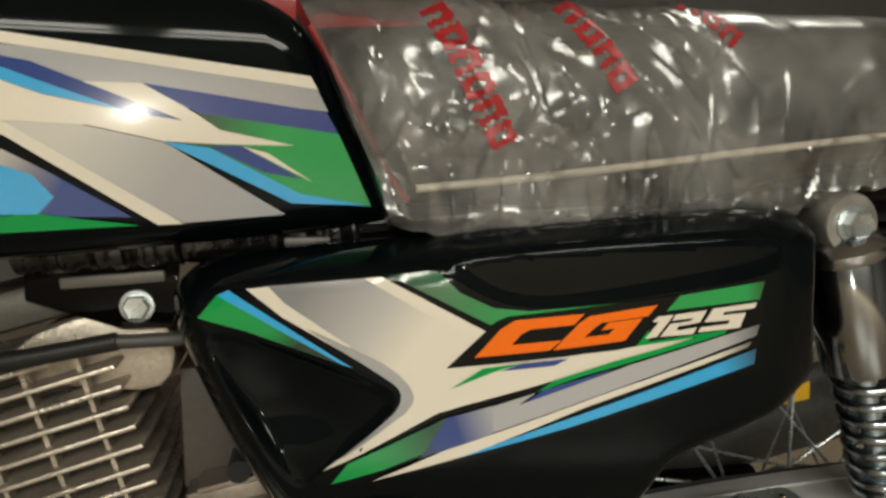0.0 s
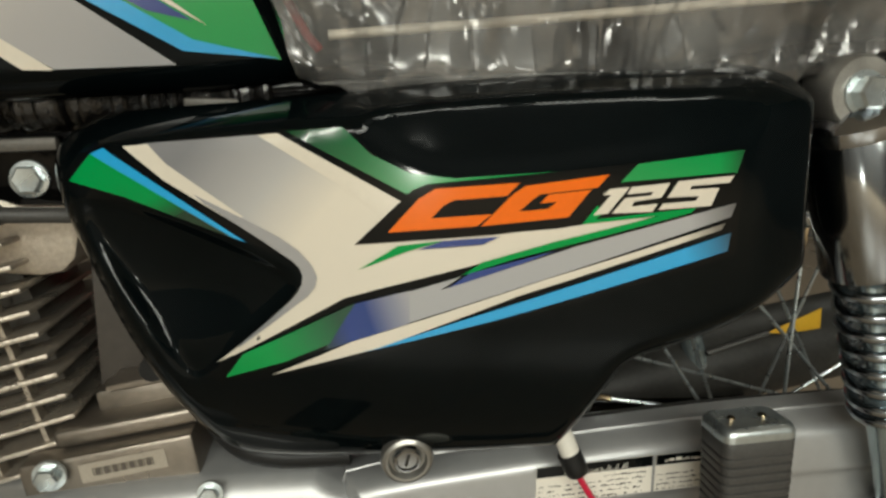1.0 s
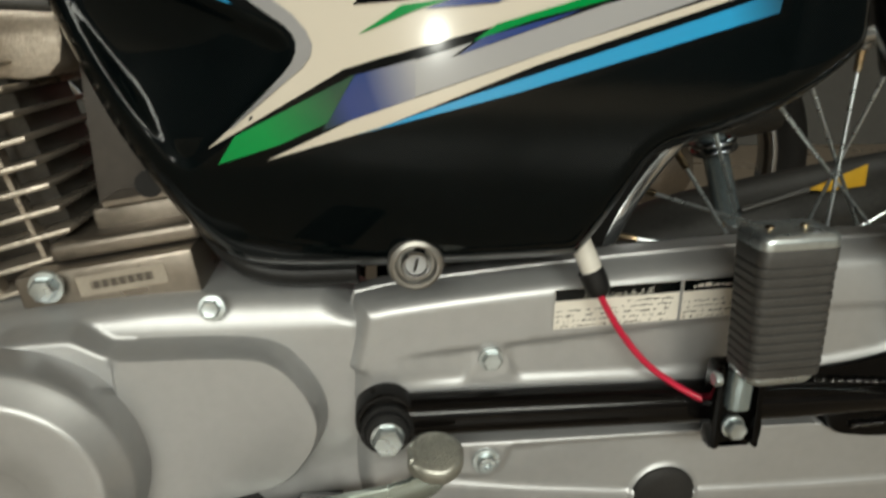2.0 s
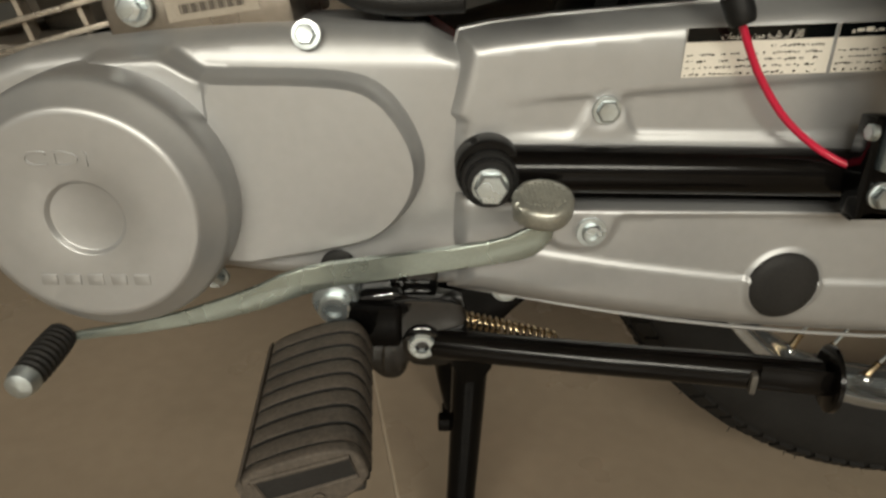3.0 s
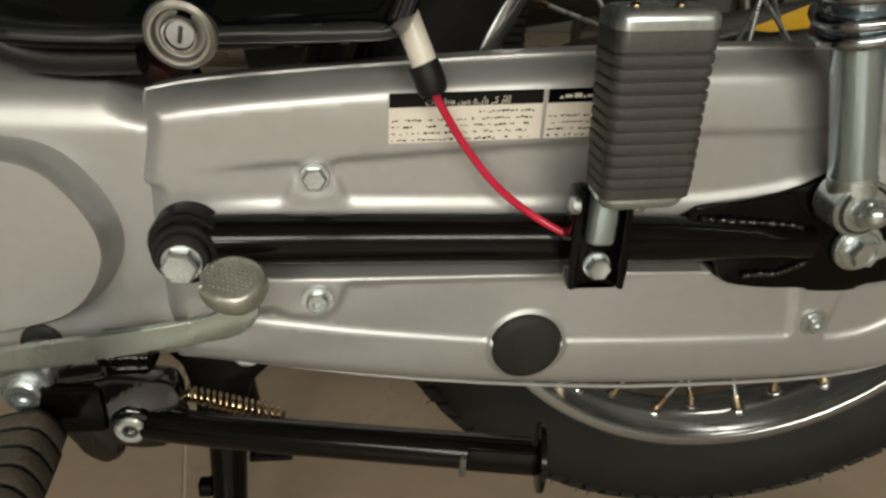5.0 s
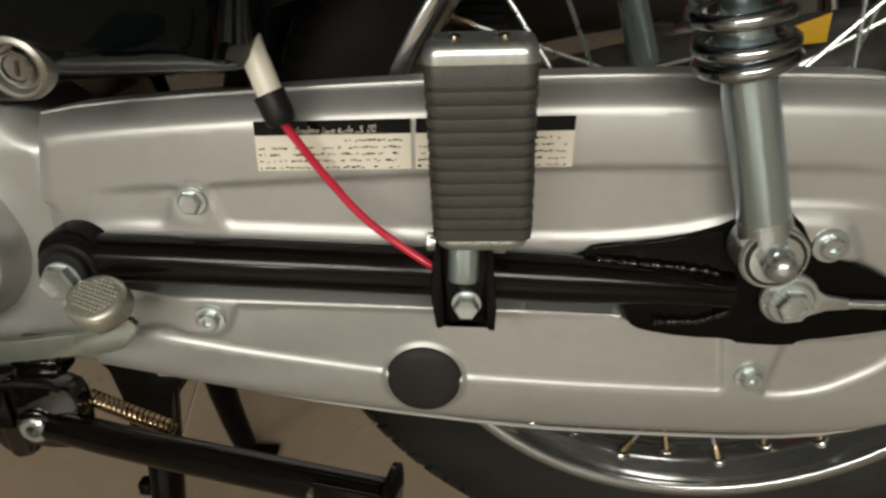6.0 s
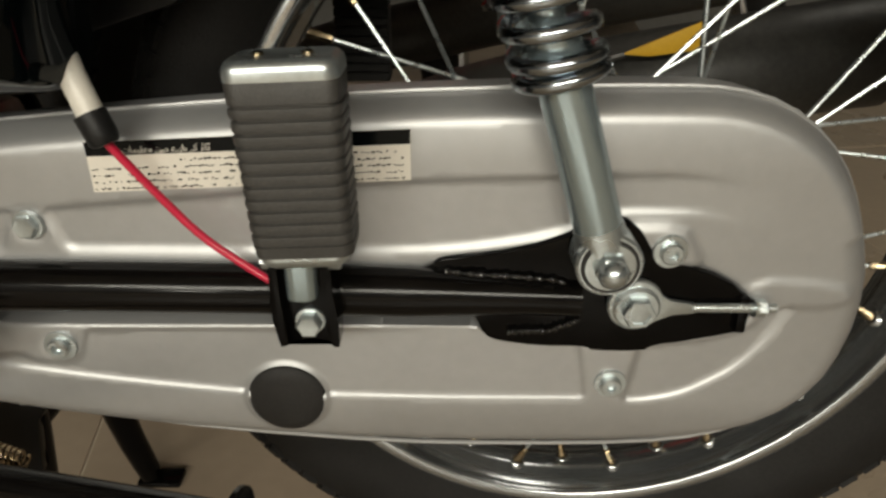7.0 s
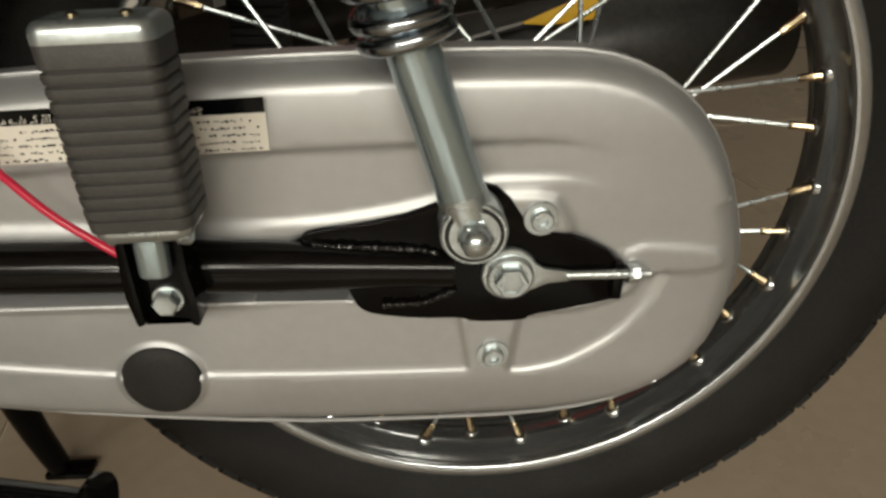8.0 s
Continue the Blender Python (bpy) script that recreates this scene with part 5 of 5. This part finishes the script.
part("stand_tab", box((0.010, 0.010, 0.012), (-0.4065, -0.047, 0.118), 0.002), M_ENAMEL, cstand)

# frame tubes under tank and seat
frame_part = part("frame", joined(tube([(-0.80, MID - 0.02, 0.70), (-0.66, -0.045, 0.636), (-0.5, -0.05, 0.643), (-0.40, -0.06, 0.652), (-0.11, -0.075, 0.668), (0.15, -0.075, 0.70)], 0.0125, 16, True, 1),
                                  tube([(-0.66, 0.115, 0.636), (-0.40, 0.13, 0.652), (0.15, 0.14, 0.70)], 0.0125, 12, True, 1),
                                  tube([(-0.40, -0.05, 0.652), (-0.43, -0.045, 0.55), (-0.44, -0.04, 0.42), (-0.40, -0.04, 0.30), (-0.41, -0.03, 0.24)], 0.0135, 14, True, 2),
                                  tube([(-0.40, 0.12, 0.652), (-0.43, 0.11, 0.55), (-0.44, 0.11, 0.42), (-0.40, 0.11, 0.30), (-0.41, 0.10, 0.24)], 0.0135, 12, True, 2),
                                  tube([(-0.118, -0.055, 0.672), (-0.118, -0.10, 0.669)], 0.011, 14, True, 0),
                                  plate([(-0.66, 0.630), (-0.56, 0.632), (-0.568, 0.578), (-0.60, 0.578), (-0.66, 0.60)], -0.028, -0.022, 0.001)), M_ENAMEL, BIKE, "black tubular steel frame")
hex_bolt("frame_bolt", (-0.590, -0.029, 0.594), 0.016, frame_part, M_ZINC, 1.25, 0.006)
wrap_rnd = random.Random(6)
WOBBLE = [wrap_rnd.uniform(0.0005, 0.0034) for _ in range(300)]
part("tube_wrap", tube(dense([(-0.655, -0.0455, 0.6362), (-0.58, -0.0475, 0.6393), (-0.5, -0.050, 0.643), (-0.44, -0.056, 0.648)], 0.0022, False), 0.0130, 18, True, 0, lambda s: 0.0130 + WOBBLE[int(s * 290)]), M_WELD, frame_part, "crinkled glossy black film round the frame tube", 20)
LUMPS = [wrap_rnd.uniform(-0.0005, 0.0042) for _ in range(60)]
part("tube_wrap", tube(dense([(-0.200, -0.0705, 0.6625), (-0.150, -0.0740, 0.6670), (-0.112, -0.0760, 0.6690)], 0.0022, False), 0.0140, 18, True, 0, lambda s: 0.0140 + LUMPS[int(s * 40)]), M_WELD, frame_part, "crinkled glossy black film round the frame tube", 20)
part("inner_guard", plate([(-0.55, 0.62), (-0.15, 0.65), (-0.17, 0.53), (-0.27, 0.45), (-0.47, 0.44), (-0.53, 0.53)], -0.03, 0.10, 0.002, 1), M_PLASTIC, frame_part, "black plastic battery and air filter housing")
part("cross_bar", box((0.066, 0.008, 0.0085), (-0.602, -0.036, 0.6145), 0.002, 2, pose(0, 0, 0, 0, -3, 0)), M_DULL, frame_part, "bare metal bracket bar")

part("frame_lug", box((0.016, 0.010, 0.011), (-0.636, -0.040, 0.626), 0.002), M_DULL, frame_part)
part("frame_lug", box((0.030, 0.006, 0.006), (-0.475, -0.067, 0.6405), 0.0015), M_DULL, frame_part)

# cylinder with fins
lean = Matrix.Translation((-0.618, MID, 0.40)) @ pose(0, 0, 0, 0, -15, 0)
# Core is darker than the alloy fins: the shade between them is in its colour.
cyl = part("engine_cylinder", moved(joined(box((0.09, 0.09, 0.20), (0, 0, 0.06), 0.01), box((0.11, 0.11, 0.03), (-0.005, 0, 0.20), 0.01)), lean), M_DULL, BIKE, "finned air cooled engine cylinder")
fin = None
for i in range(13):
    w = 0.118 if i < 6 else 0.128
    bm = box((w, w + 0.035, 0.0036), (0, 0, 0), 0.0015, 2)
    o = part("fin", moved(bm, lean @ Matrix.Translation((-0.004 if i < 6 else -0.008, 0, -0.012 + 0.0145 * i))), M_ALLOY, cyl)
webs = []
for i in range(12):
    for xx in (-0.035, 0.0, 0.035):
        webs.append(moved(box((0.003, 0.01, 0.0125), (xx - 0.004, -0.066, -0.012 + 0.0145 * i + 0.007)), lean))
part("fin_web", joined(*webs), M_ALLOY, cyl, kind="stuff")
part("crankcase", joined(box((0.30, 0.15, 0.16), (-0.56, 0.03, 0.318), 0.02), box((0.105, 0.14, 0.034), (-0.548, 0.010, 0.412), 0.003, 2, pose(0, 0, 0, 0, -9, 0)),
                         moved(box((0.090, 0.13, 0.012), bevel=0.004, seg=3), Matrix.Translation((-0.540, 0.016, 0.438)) @ pose(0, 0, 0, 0, -9, 0)),
                         moved(box((0.060, 0.11, 0.022), bevel=0.003, seg=2), Matrix.Translation((-0.535, 0.030, 0.447)) @ pose(0, 0, 0, 0, -9, 0)),
                         moved(box((0.045, 0.10, 0.005), bevel=0.001, seg=1), Matrix.Translation((-0.535, 0.020, 0.4605)) @ pose(0, 0, 0, 0, -9, 0))), M_CAST, BIKE, "cast aluminium crankcase")
part("rocker_cover", plate([(-0.68, 0.545), (-0.67, 0.572), (-0.620, 0.590), (-0.578, 0.588), (-0.566, 0.565), (-0.572, 0.535), (-0.60, 0.53)], -0.022, 0.08, 0.004, 1), M_ALLOY, BIKE, "bare alloy rocker cover")
part("starter_gear", moved(lathe([(-0.02, 0.006), (-0.02, 0.0085), (0.02, 0.0085), (0.02, 0.006)], 12), (-0.527, -0.012, 0.470)), M_PLASTIC, BIKE)
hex_bolt("base_nut", (-0.582, -0.064, 0.4165), 0.013, BIKE, M_ZINC, 1.35, 0.008, False)
part("hose", tube([(-0.72, -0.05, 0.56), (-0.66, -0.055, 0.567), (-0.598, -0.052, 0.576)], 0.0062, 14, True, 1), M_PLASTIC, BIKE, "black rubber hose")
part("cover_lip", tube([(-0.545, -0.050, 0.560), (-0.518, -0.058, 0.512), (-0.492, -0.062, 0.462), (-0.474, -0.064, 0.432), (-0.450, -0.066, 0.4205), (-0.40, -0.072, 0.424)], 0.0075, 14, True, 2), M_PLASTIC, BIKE)
part("hose_joint", tube([(-0.60, -0.052, 0.5755), (-0.54, -0.045, 0.574)], 0.0048, 14, True, 0), M_GREYRUB, BIKE)

part("air_box", plate([(-0.570, 0.54), (-0.49, 0.54), (-0.49, 0.465), (-0.535, 0.460), (-0.570, 0.446)], 0.0, 0.08, 0.002), M_BROWN, BIKE, "brown grey plastic air box")

# seat
def seat_ring(s, grow, n=44):
    """Cross-section of the seat at station s from front (0) to rear (1)."""
    x = -0.445 + 0.66 * s
    zb = 0.664 - 0.008 * math.sin(min(1, s / 0.5) * math.pi) + 0.13 * max(0, s - 0.36) ** 1.1
    zt = 0.782 + 0.012 * math.sin(min(1, s * 2) * math.pi / 2) + 0.03 * max(0, s - 0.6)
    hw = 0.134 + 0.012 * math.sin(s * math.pi)
    if s < 0.03:
        hw *= 0.90 + 0.10 * s / 0.03
    a = np.linspace(0, 2 * math.pi, 2881)
    c, sn = np.cos(a), np.sin(a)
    k = np.sign(sn) * np.abs(sn) ** 0.55
    ya = np.sign(c) * np.abs(c) ** 0.36 * (hw + grow) * (1 - 0.10 * np.maximum(0, k) ** 2)
    za = (zb + zt) / 2 + k * ((zt - zb) / 2 + grow)
    run = np.concatenate([[0], np.cumsum(np.hypot(np.diff(ya), np.diff(za)))])
    even = np.linspace(0, run[-1], n, endpoint=False)
    ring = []
    for yy, zz in zip(np.interp(even, run, ya).tolist(), np.interp(even, run, za).tolist()):
        ring.append((x - (0.45 * (zz - 0.665)) * (1 - min(1, s / 0.25)) + 0.020 * (1 - min(1, s / 0.25)), MID + yy, zz))
    return ring


def seat_body(grow, n=60, s0=0.0, s1=1.0, wrinkle=None, around=44):
    bm = bmesh.new()
    pts = [seat_ring(s0 + (s1 - s0) * j / n, grow, around) for j in range(n + 1)]
    if wrinkle:
        pts = wrinkle(np.array(pts).reshape(-1, 3)).reshape(n + 1, -1, 3).tolist()
    rings = [[bm.verts.new(p) for p in ring] for ring in pts]
    for p, q in zip(rings, rings[1:]):
        for i in range(len(p)):
            bm.faces.new((p[i], p[(i + 1) % len(p)], q[(i + 1) % len(p)], q[i]))
    bm.faces.new(rings[0])
    bm.faces.new(rings[-1])
    return bm


seat = part("seat", seat_body(0.0), M_VINYL, BIKE, "long dark grey vinyl seat", 60)
part("trim_strip", tube([(-0.409, -0.105, 0.676), (-0.333, -0.112, 0.683), (-0.277, -0.113, 0.689), (-0.155, -0.112, 0.703), (-0.05, -0.112, 0.714), (0.1, -0.11, 0.728)], 0.0028, 10, True, 1), M_CREAM, seat, "pale trim strip along the lower edge")
part("red_piping", tube([(-0.470, -0.095, 0.772), (-0.462, -0.1005, 0.757), (-0.440, -0.1035, 0.714), (-0.422, -0.1035, 0.678), (-0.414, -0.1, 0.669)], 0.0026, 10, True, 1), M_PRINT, seat, "red piping on the front edge")

# silencer on the far side, wrapped in film
muffler = part("muffler", tube([(-0.55, 0.17, 0.20), (-0.35, 0.19, 0.25), (-0.15, 0.20, 0.335), (0.02, 0.205, 0.368), (0.24, 0.21, 0.404), (0.275, 0.21, 0.408)], 0.046, 28, True, 2, lambda s: 0.020 + 0.028 * min(1, max(0, (s - 0.25) / 0.25)) - (0.012 if s > 0.985 else 0)), M_WRAP, BIKE, "black silencer on the far side")
part("muffler_tag", plate([(0.038, 0.4135), (0.0985, 0.439), (0.0995, 0.417), (0.060, 0.412)], 0.153, 0.155, 0.0003), M_YELLOW, muffler, "yellow paper tag")
part("tag_string", tube([(-0.03, 0.150, 0.395), (0.04, 0.153, 0.4135)], 0.003, 8, True, 0), M_DARK, muffler)
far_peg = part("footpeg", box((0.040, 0.022, 0.080), (-0.172, 0.195, 0.425), 0.004), M_RUBBER, BIKE, "folded black passenger footpeg on the far side")
part("rubber_rib", moved(peg_ribs(12, 0.0075, 0.0455, 0.030), (-0.172, 0.195, 0.430)), M_RUBBER, far_peg, kind="stuff")

# mudguard over the rear wheel
guard = bmesh.new()
rows_g = []
for i in range(40):
    a = radians(20 + 150 * i / 39)
    row = []
    for yy, rr in ((-0.055, 0.318), (-0.05, 0.330), (-0.03, 0.338), (0.0, 0.340), (0.03, 0.338), (0.05, 0.330), (0.055, 0.318)):
        row.append(guard.verts.new((math.cos(a) * rr, MID + yy, 0.325 + math.sin(a) * rr)))
    rows_g.append(row)
for p, q in zip(rows_g, rows_g[1:]):
    for i in range(6):
        guard.faces.new((p[i], p[i + 1], q[i + 1], q[i]))
part("mudguard", guard, M_PLASTIC, BIKE, "black rear mudguard")

# plate with printed bars on the crankcase
sticker_plate = part("crankcase_sticker", moved(box((0.052, 0.0006, 0.0125)), Matrix.Translation((-0.5400, -0.0606, 0.4185)) @ pose(0, 0, 0, 0, -9, 0)), M_OLDPAPER, BIKE, "pale printed sticker")
bars = []
for i in range(22):
    bars.append(moved(box((0.0006 + 0.0006 * (i * 7 % 3), 0.0004, 0.005)), Matrix.Translation((-0.5400, -0.0611, 0.4185)) @ pose(0, 0, 0, 0, -9, 0) @ Matrix.Translation((-0.018 + 0.0017 * i, 0, 0))))
part("printed_bars", joined(*bars), M_OLDINK, sticker_plate, kind="stuff")

# ---- clear film over the seat ----
film_rnd = random.Random(11)
# broad flat facets, and sharp one-sided folds that fan up from the hem and across the front
def facets(count, high, long, lean):
    """Triangles of random height, drawn out along v by the factor long and leaning by lean."""
    pts = [Vector((film_rnd.uniform(-0.80, 0.50), film_rnd.uniform(0.50, 0.95) / long)) for _ in range(count)]
    co, _, tri, *_ = mathutils.geometry.delaunay_2d_cdt(pts, [], [], 0, 1e-7)
    return np.array([(c.x + lean * (c.y * long - 0.72), c.y * long) for c in co]), np.array([film_rnd.uniform(0, high) for _ in co]), [tuple(t) for t in tri]


def facet_height(fs, x, v):
    V, h, tri = fs
    res = np.zeros(len(x))
    for a, b, c in tri:
        (ax, av), (bx, bv), (cx, cv) = V[a], V[b], V[c]
        det = (bv - cv) * (ax - cx) + (cx - bx) * (av - cv)
        l1 = ((bv - cv) * (x - cx) + (cx - bx) * (v - cv)) / det
        l2 = ((cv - av) * (x - cx) + (ax - cx) * (v - cv)) / det
        ok = (l1 >= -1e-9) & (l2 >= -1e-9) & (l1 + l2 <= 1 + 1e-9)
        res[ok] = (l1 * h[a] + l2 * h[b] + (1 - l1 - l2) * h[c])[ok]
    return res


COARSE, FINE = facets(190, 0.0175, 1.25, -0.4), facets(260, 0.0050, 1.9, 0.35)
FOLDS = []
for i in range(330):
    kind = film_rnd.random()
    if kind < 0.40:
        fx, fz, ang = film_rnd.uniform(-0.45, 0.20), film_rnd.uniform(0.665, 0.72), film_rnd.gauss(1.45, 0.35)
    elif kind < 0.75:
        fx, fz, ang = film_rnd.uniform(-0.47, -0.20), film_rnd.uniform(0.67, 0.80), film_rnd.gauss(2.35, 0.35)
    else:
        fx, fz, ang = film_rnd.uniform(-0.47, 0.20), film_rnd.uniform(0.67, 0.80), film_rnd.gauss(0.9, 0.5)
    FOLDS.append((fx, fz, math.cos(ang), math.sin(ang), film_rnd.uniform(0.012, 0.055), film_rnd.uniform(0.0014, 0.0052), film_rnd.uniform(0.0017, 0.0032), film_rnd.uniform(0.008, 0.024), film_rnd.choice((-1, 1))))


def crumple(P):
    """Pulls the film into flat facets with sharp pinched folds between them."""
    x, y, z = P.T
    v = z - 0.35 * y
    d = facet_height(COARSE, x, v - 0.03) + facet_height(FINE, x, v - 0.03)
    ridge = np.zeros(len(x))
    for fx, fz, c, sn, half, high, steep, lean_w, hand in FOLDS:
        near = np.abs(x - fx) + np.abs(z - fz) < half + 0.03
        dx, dz = x[near] - fx, z[near] - fz
        along, across = np.abs(dx * c + dz * sn), hand * (-dx * sn + dz * c)
        prof = np.where(across > 0, np.maximum(0, 1 - across / steep), np.maximum(0, 1 + across / lean_w))
        ridge[near] = np.maximum(ridge[near], high * prof * np.maximum(0, 1 - along / half))
    calm = 1 - 0.62 * np.clip((x + 0.24) / 0.1, 0, 1) * np.clip((z - 0.685) / 0.03, 0, 1)
    d = (d + ridge) * calm
    N = np.stack([np.zeros(len(x)), y - MID, np.maximum(0, z - 0.725) * 1.2], 1)
    N /= np.linalg.norm(N, axis=1)[:, None]
    R = P + N * (d + 0.003)[:, None]
    hem = np.array([0.0060 + 0.008 * (0.5 + noise.noise(Vector((a * 30, 1.7, 0)))) + 0.004 * noise.noise(Vector((a * 90, 5.7, 0))) for a in x.tolist()])
    low = np.clip((0.694 + 0.1 * np.maximum(0, x + 0.2) - z) / 0.022, 0, 1) * np.clip((MID - 0.045 - y) / 0.05, 0, 1) * 0.85
    R[:, 1] = R[:, 1] * (1 - low) + (MID - 0.146 - d) * low
    R[:, 2] -= hem * np.clip((0.681 + 0.1 * np.maximum(0, x + 0.2) - z) / 0.006, 0, 1)
    return np.where((y > 0.05)[:, None], P, R)


wrap = tagged(new("plastic_wrap", mesh_of("plastic_wrap", seat_body(0.0030, 400, 0.0, 1.0, crumple, 340), M_FILM, 15)), "crumpled clear plastic film stretched over the motorcycle seat", "plastic wrap")
# rows of red printed blocks on the film
src = wrap.data
vco = np.array([tuple(v.co) for v in src.vertices])
for (x0, z0), (x1, z1), count in (((-0.400, 0.785), (-0.3575, 0.700), 6), ((-0.314, 0.792), (-0.279, 0.736), 4), ((-0.224, 0.800), (-0.199, 0.768), 3)):
    L = math.hypot(x1 - x0, z1 - z0)
    cells = [bmesh.new() for _ in range(count)]
    for f in src.polygons:
        cx, cy, cz = vco[list(f.vertices)].mean(0)
        if cy > -0.02:
            continue
        s = ((cx - x0) * (x1 - x0) + (cz - z0) * (z1 - z0)) / L
        w = (-(cx - x0) * (z1 - z0) + (cz - z0) * (x1 - x0)) / L
        if not (0 <= s <= L and abs(w) < 0.0085):
            continue
        k = s / (L / count)
        u, cell = k - int(k), min(count - 1, int(k))
        if u > 0.82 or (0.28 < u < 0.56 and (abs(w) < 0.0042 if cell % 2 else w < 0.003)):
            continue
        vs = [cells[cell].verts.new(Vector(vco[i]) + Vector((0, -0.0007, 0))) for i in f.vertices]
        cells[cell].faces.new(vs)
    for red_bm in cells:
        bmesh.ops.remove_doubles(red_bm, verts=red_bm.verts[:], dist=1e-6)
        part("printed_mark", red_bm, M_PRINT, wrap, "red printed block", 180)

# ---- second motorcycle standing behind ----
NB = thing("motorcycle", (-0.5, 0.85, 0), "red motorcycle with black seat parked behind the black one", "motorcycle")
part("fuel_tank", moved(box((0.50, 0.26, 0.20), bevel=0.06, seg=4), (-0.52, 0.78, 0.95)), M_REDPAINT, NB, "glossy red fuel tank")
part("side_cover", plate([(-0.45, 0.70), (-0.02, 0.70), (0.02, 0.56), (-0.10, 0.452), (-0.30, 0.446), (-0.42, 0.52)], 0.62, 0.66, 0.006, 1), M_REDPAINT, NB, "glossy red side cover")
part("seat", box((0.66, 0.26, 0.11), (0.06, 0.78, 0.79), 0.035, 3), M_VINYL, NB)
part("muffler", tube([(-0.45, 0.66, 0.27), (-0.15, 0.66, 0.36), (0.3, 0.66, 0.44)], 0.045, 20, True, 1), M_WRAP, NB, "black silencer")
for cx in (-1.05, 0.16):
    w2 = part("wheel", moved(lathe(tyre_prof, 64, "y", True), (cx, 0.80, 0.306)), M_TYRE, NB)
    part("rim", moved(lathe(rim_prof, 64, "y", True), (cx, 0.80, 0.306)), M_CHROME, w2)
    part("hub", moved(lathe([(-0.05, 0.02), (-0.03, 0.07), (0.03, 0.07), (0.05, 0.02)], 24), (cx, 0.80, 0.306)), M_CAST, w2)
part("engine", box((0.34, 0.22, 0.34), (-0.55, 0.80, 0.42), 0.04, 2), M_CAST, NB)
part("stand", tube([(-0.4, 0.75, 0.26), (-0.42, 0.68, 0.012)], 0.014, 12, True, 0), M_ENAMEL, NB)

# ---- floor tiles ----
tile_turn = Matrix.Translation((-0.447, 0.0, -0.004)) @ pose(0, 0, 0, 0, 0, 11)
tile_mesh = mesh_of("tile", box((1.198, 1.198, 0.008), (0, 0, 0), 0.001, 1), M_TILE)
ROOM_X, ROOM_Y = (-3.29, 3.69), (-7.19, 2.79)
for i in range(-8, 9):
    for j in range(-10, 8):
        m = tile_turn @ Matrix.Translation((0.6 + 1.2 * i, 0.36 + 1.2 * j, 0.0005 * math.sin(i * 5.1 + j * 3.7)))
        corners = [m @ Vector((a, b, 0)) for a in (-0.6, 0.6) for b in (-0.6, 0.6)]
        x0, x1, y0, y1 = min(c.x for c in corners), max(c.x for c in corners), min(c.y for c in corners), max(c.y for c in corners)
        if x1 < ROOM_X[0] + 0.02 or x0 > ROOM_X[1] - 0.02 or y1 < ROOM_Y[0] + 0.02 or y0 > ROOM_Y[1] - 0.02:
            continue
        data = tile_mesh
        if x0 < ROOM_X[0] or x1 > ROOM_X[1] or y0 < ROOM_Y[0] or y1 > ROOM_Y[1]:
            # border tiles are cut along the walls
            bm = box((1.198, 1.198, 0.008), (0, 0, 0), 0.001, 1)
            inv = m.inverted()
            for at, out_dir in (((ROOM_X[0], 0, 0), (-1, 0, 0)), ((ROOM_X[1], 0, 0), (1, 0, 0)), ((0, ROOM_Y[0], 0), (0, -1, 0)), ((0, ROOM_Y[1], 0), (0, 1, 0))):
                bmesh.ops.bisect_plane(bm, geom=bm.verts[:] + bm.edges[:] + bm.faces[:], plane_co=inv @ Vector(at), plane_no=inv.to_3x3() @ Vector(out_dir), clear_outer=True)
            if not bm.faces:
                bm.free()
                continue
            data = mesh_of("tile", bm, M_TILE)
        tl = new("tile", data)
        tl.matrix_basis = m
        hang(tl, floor)
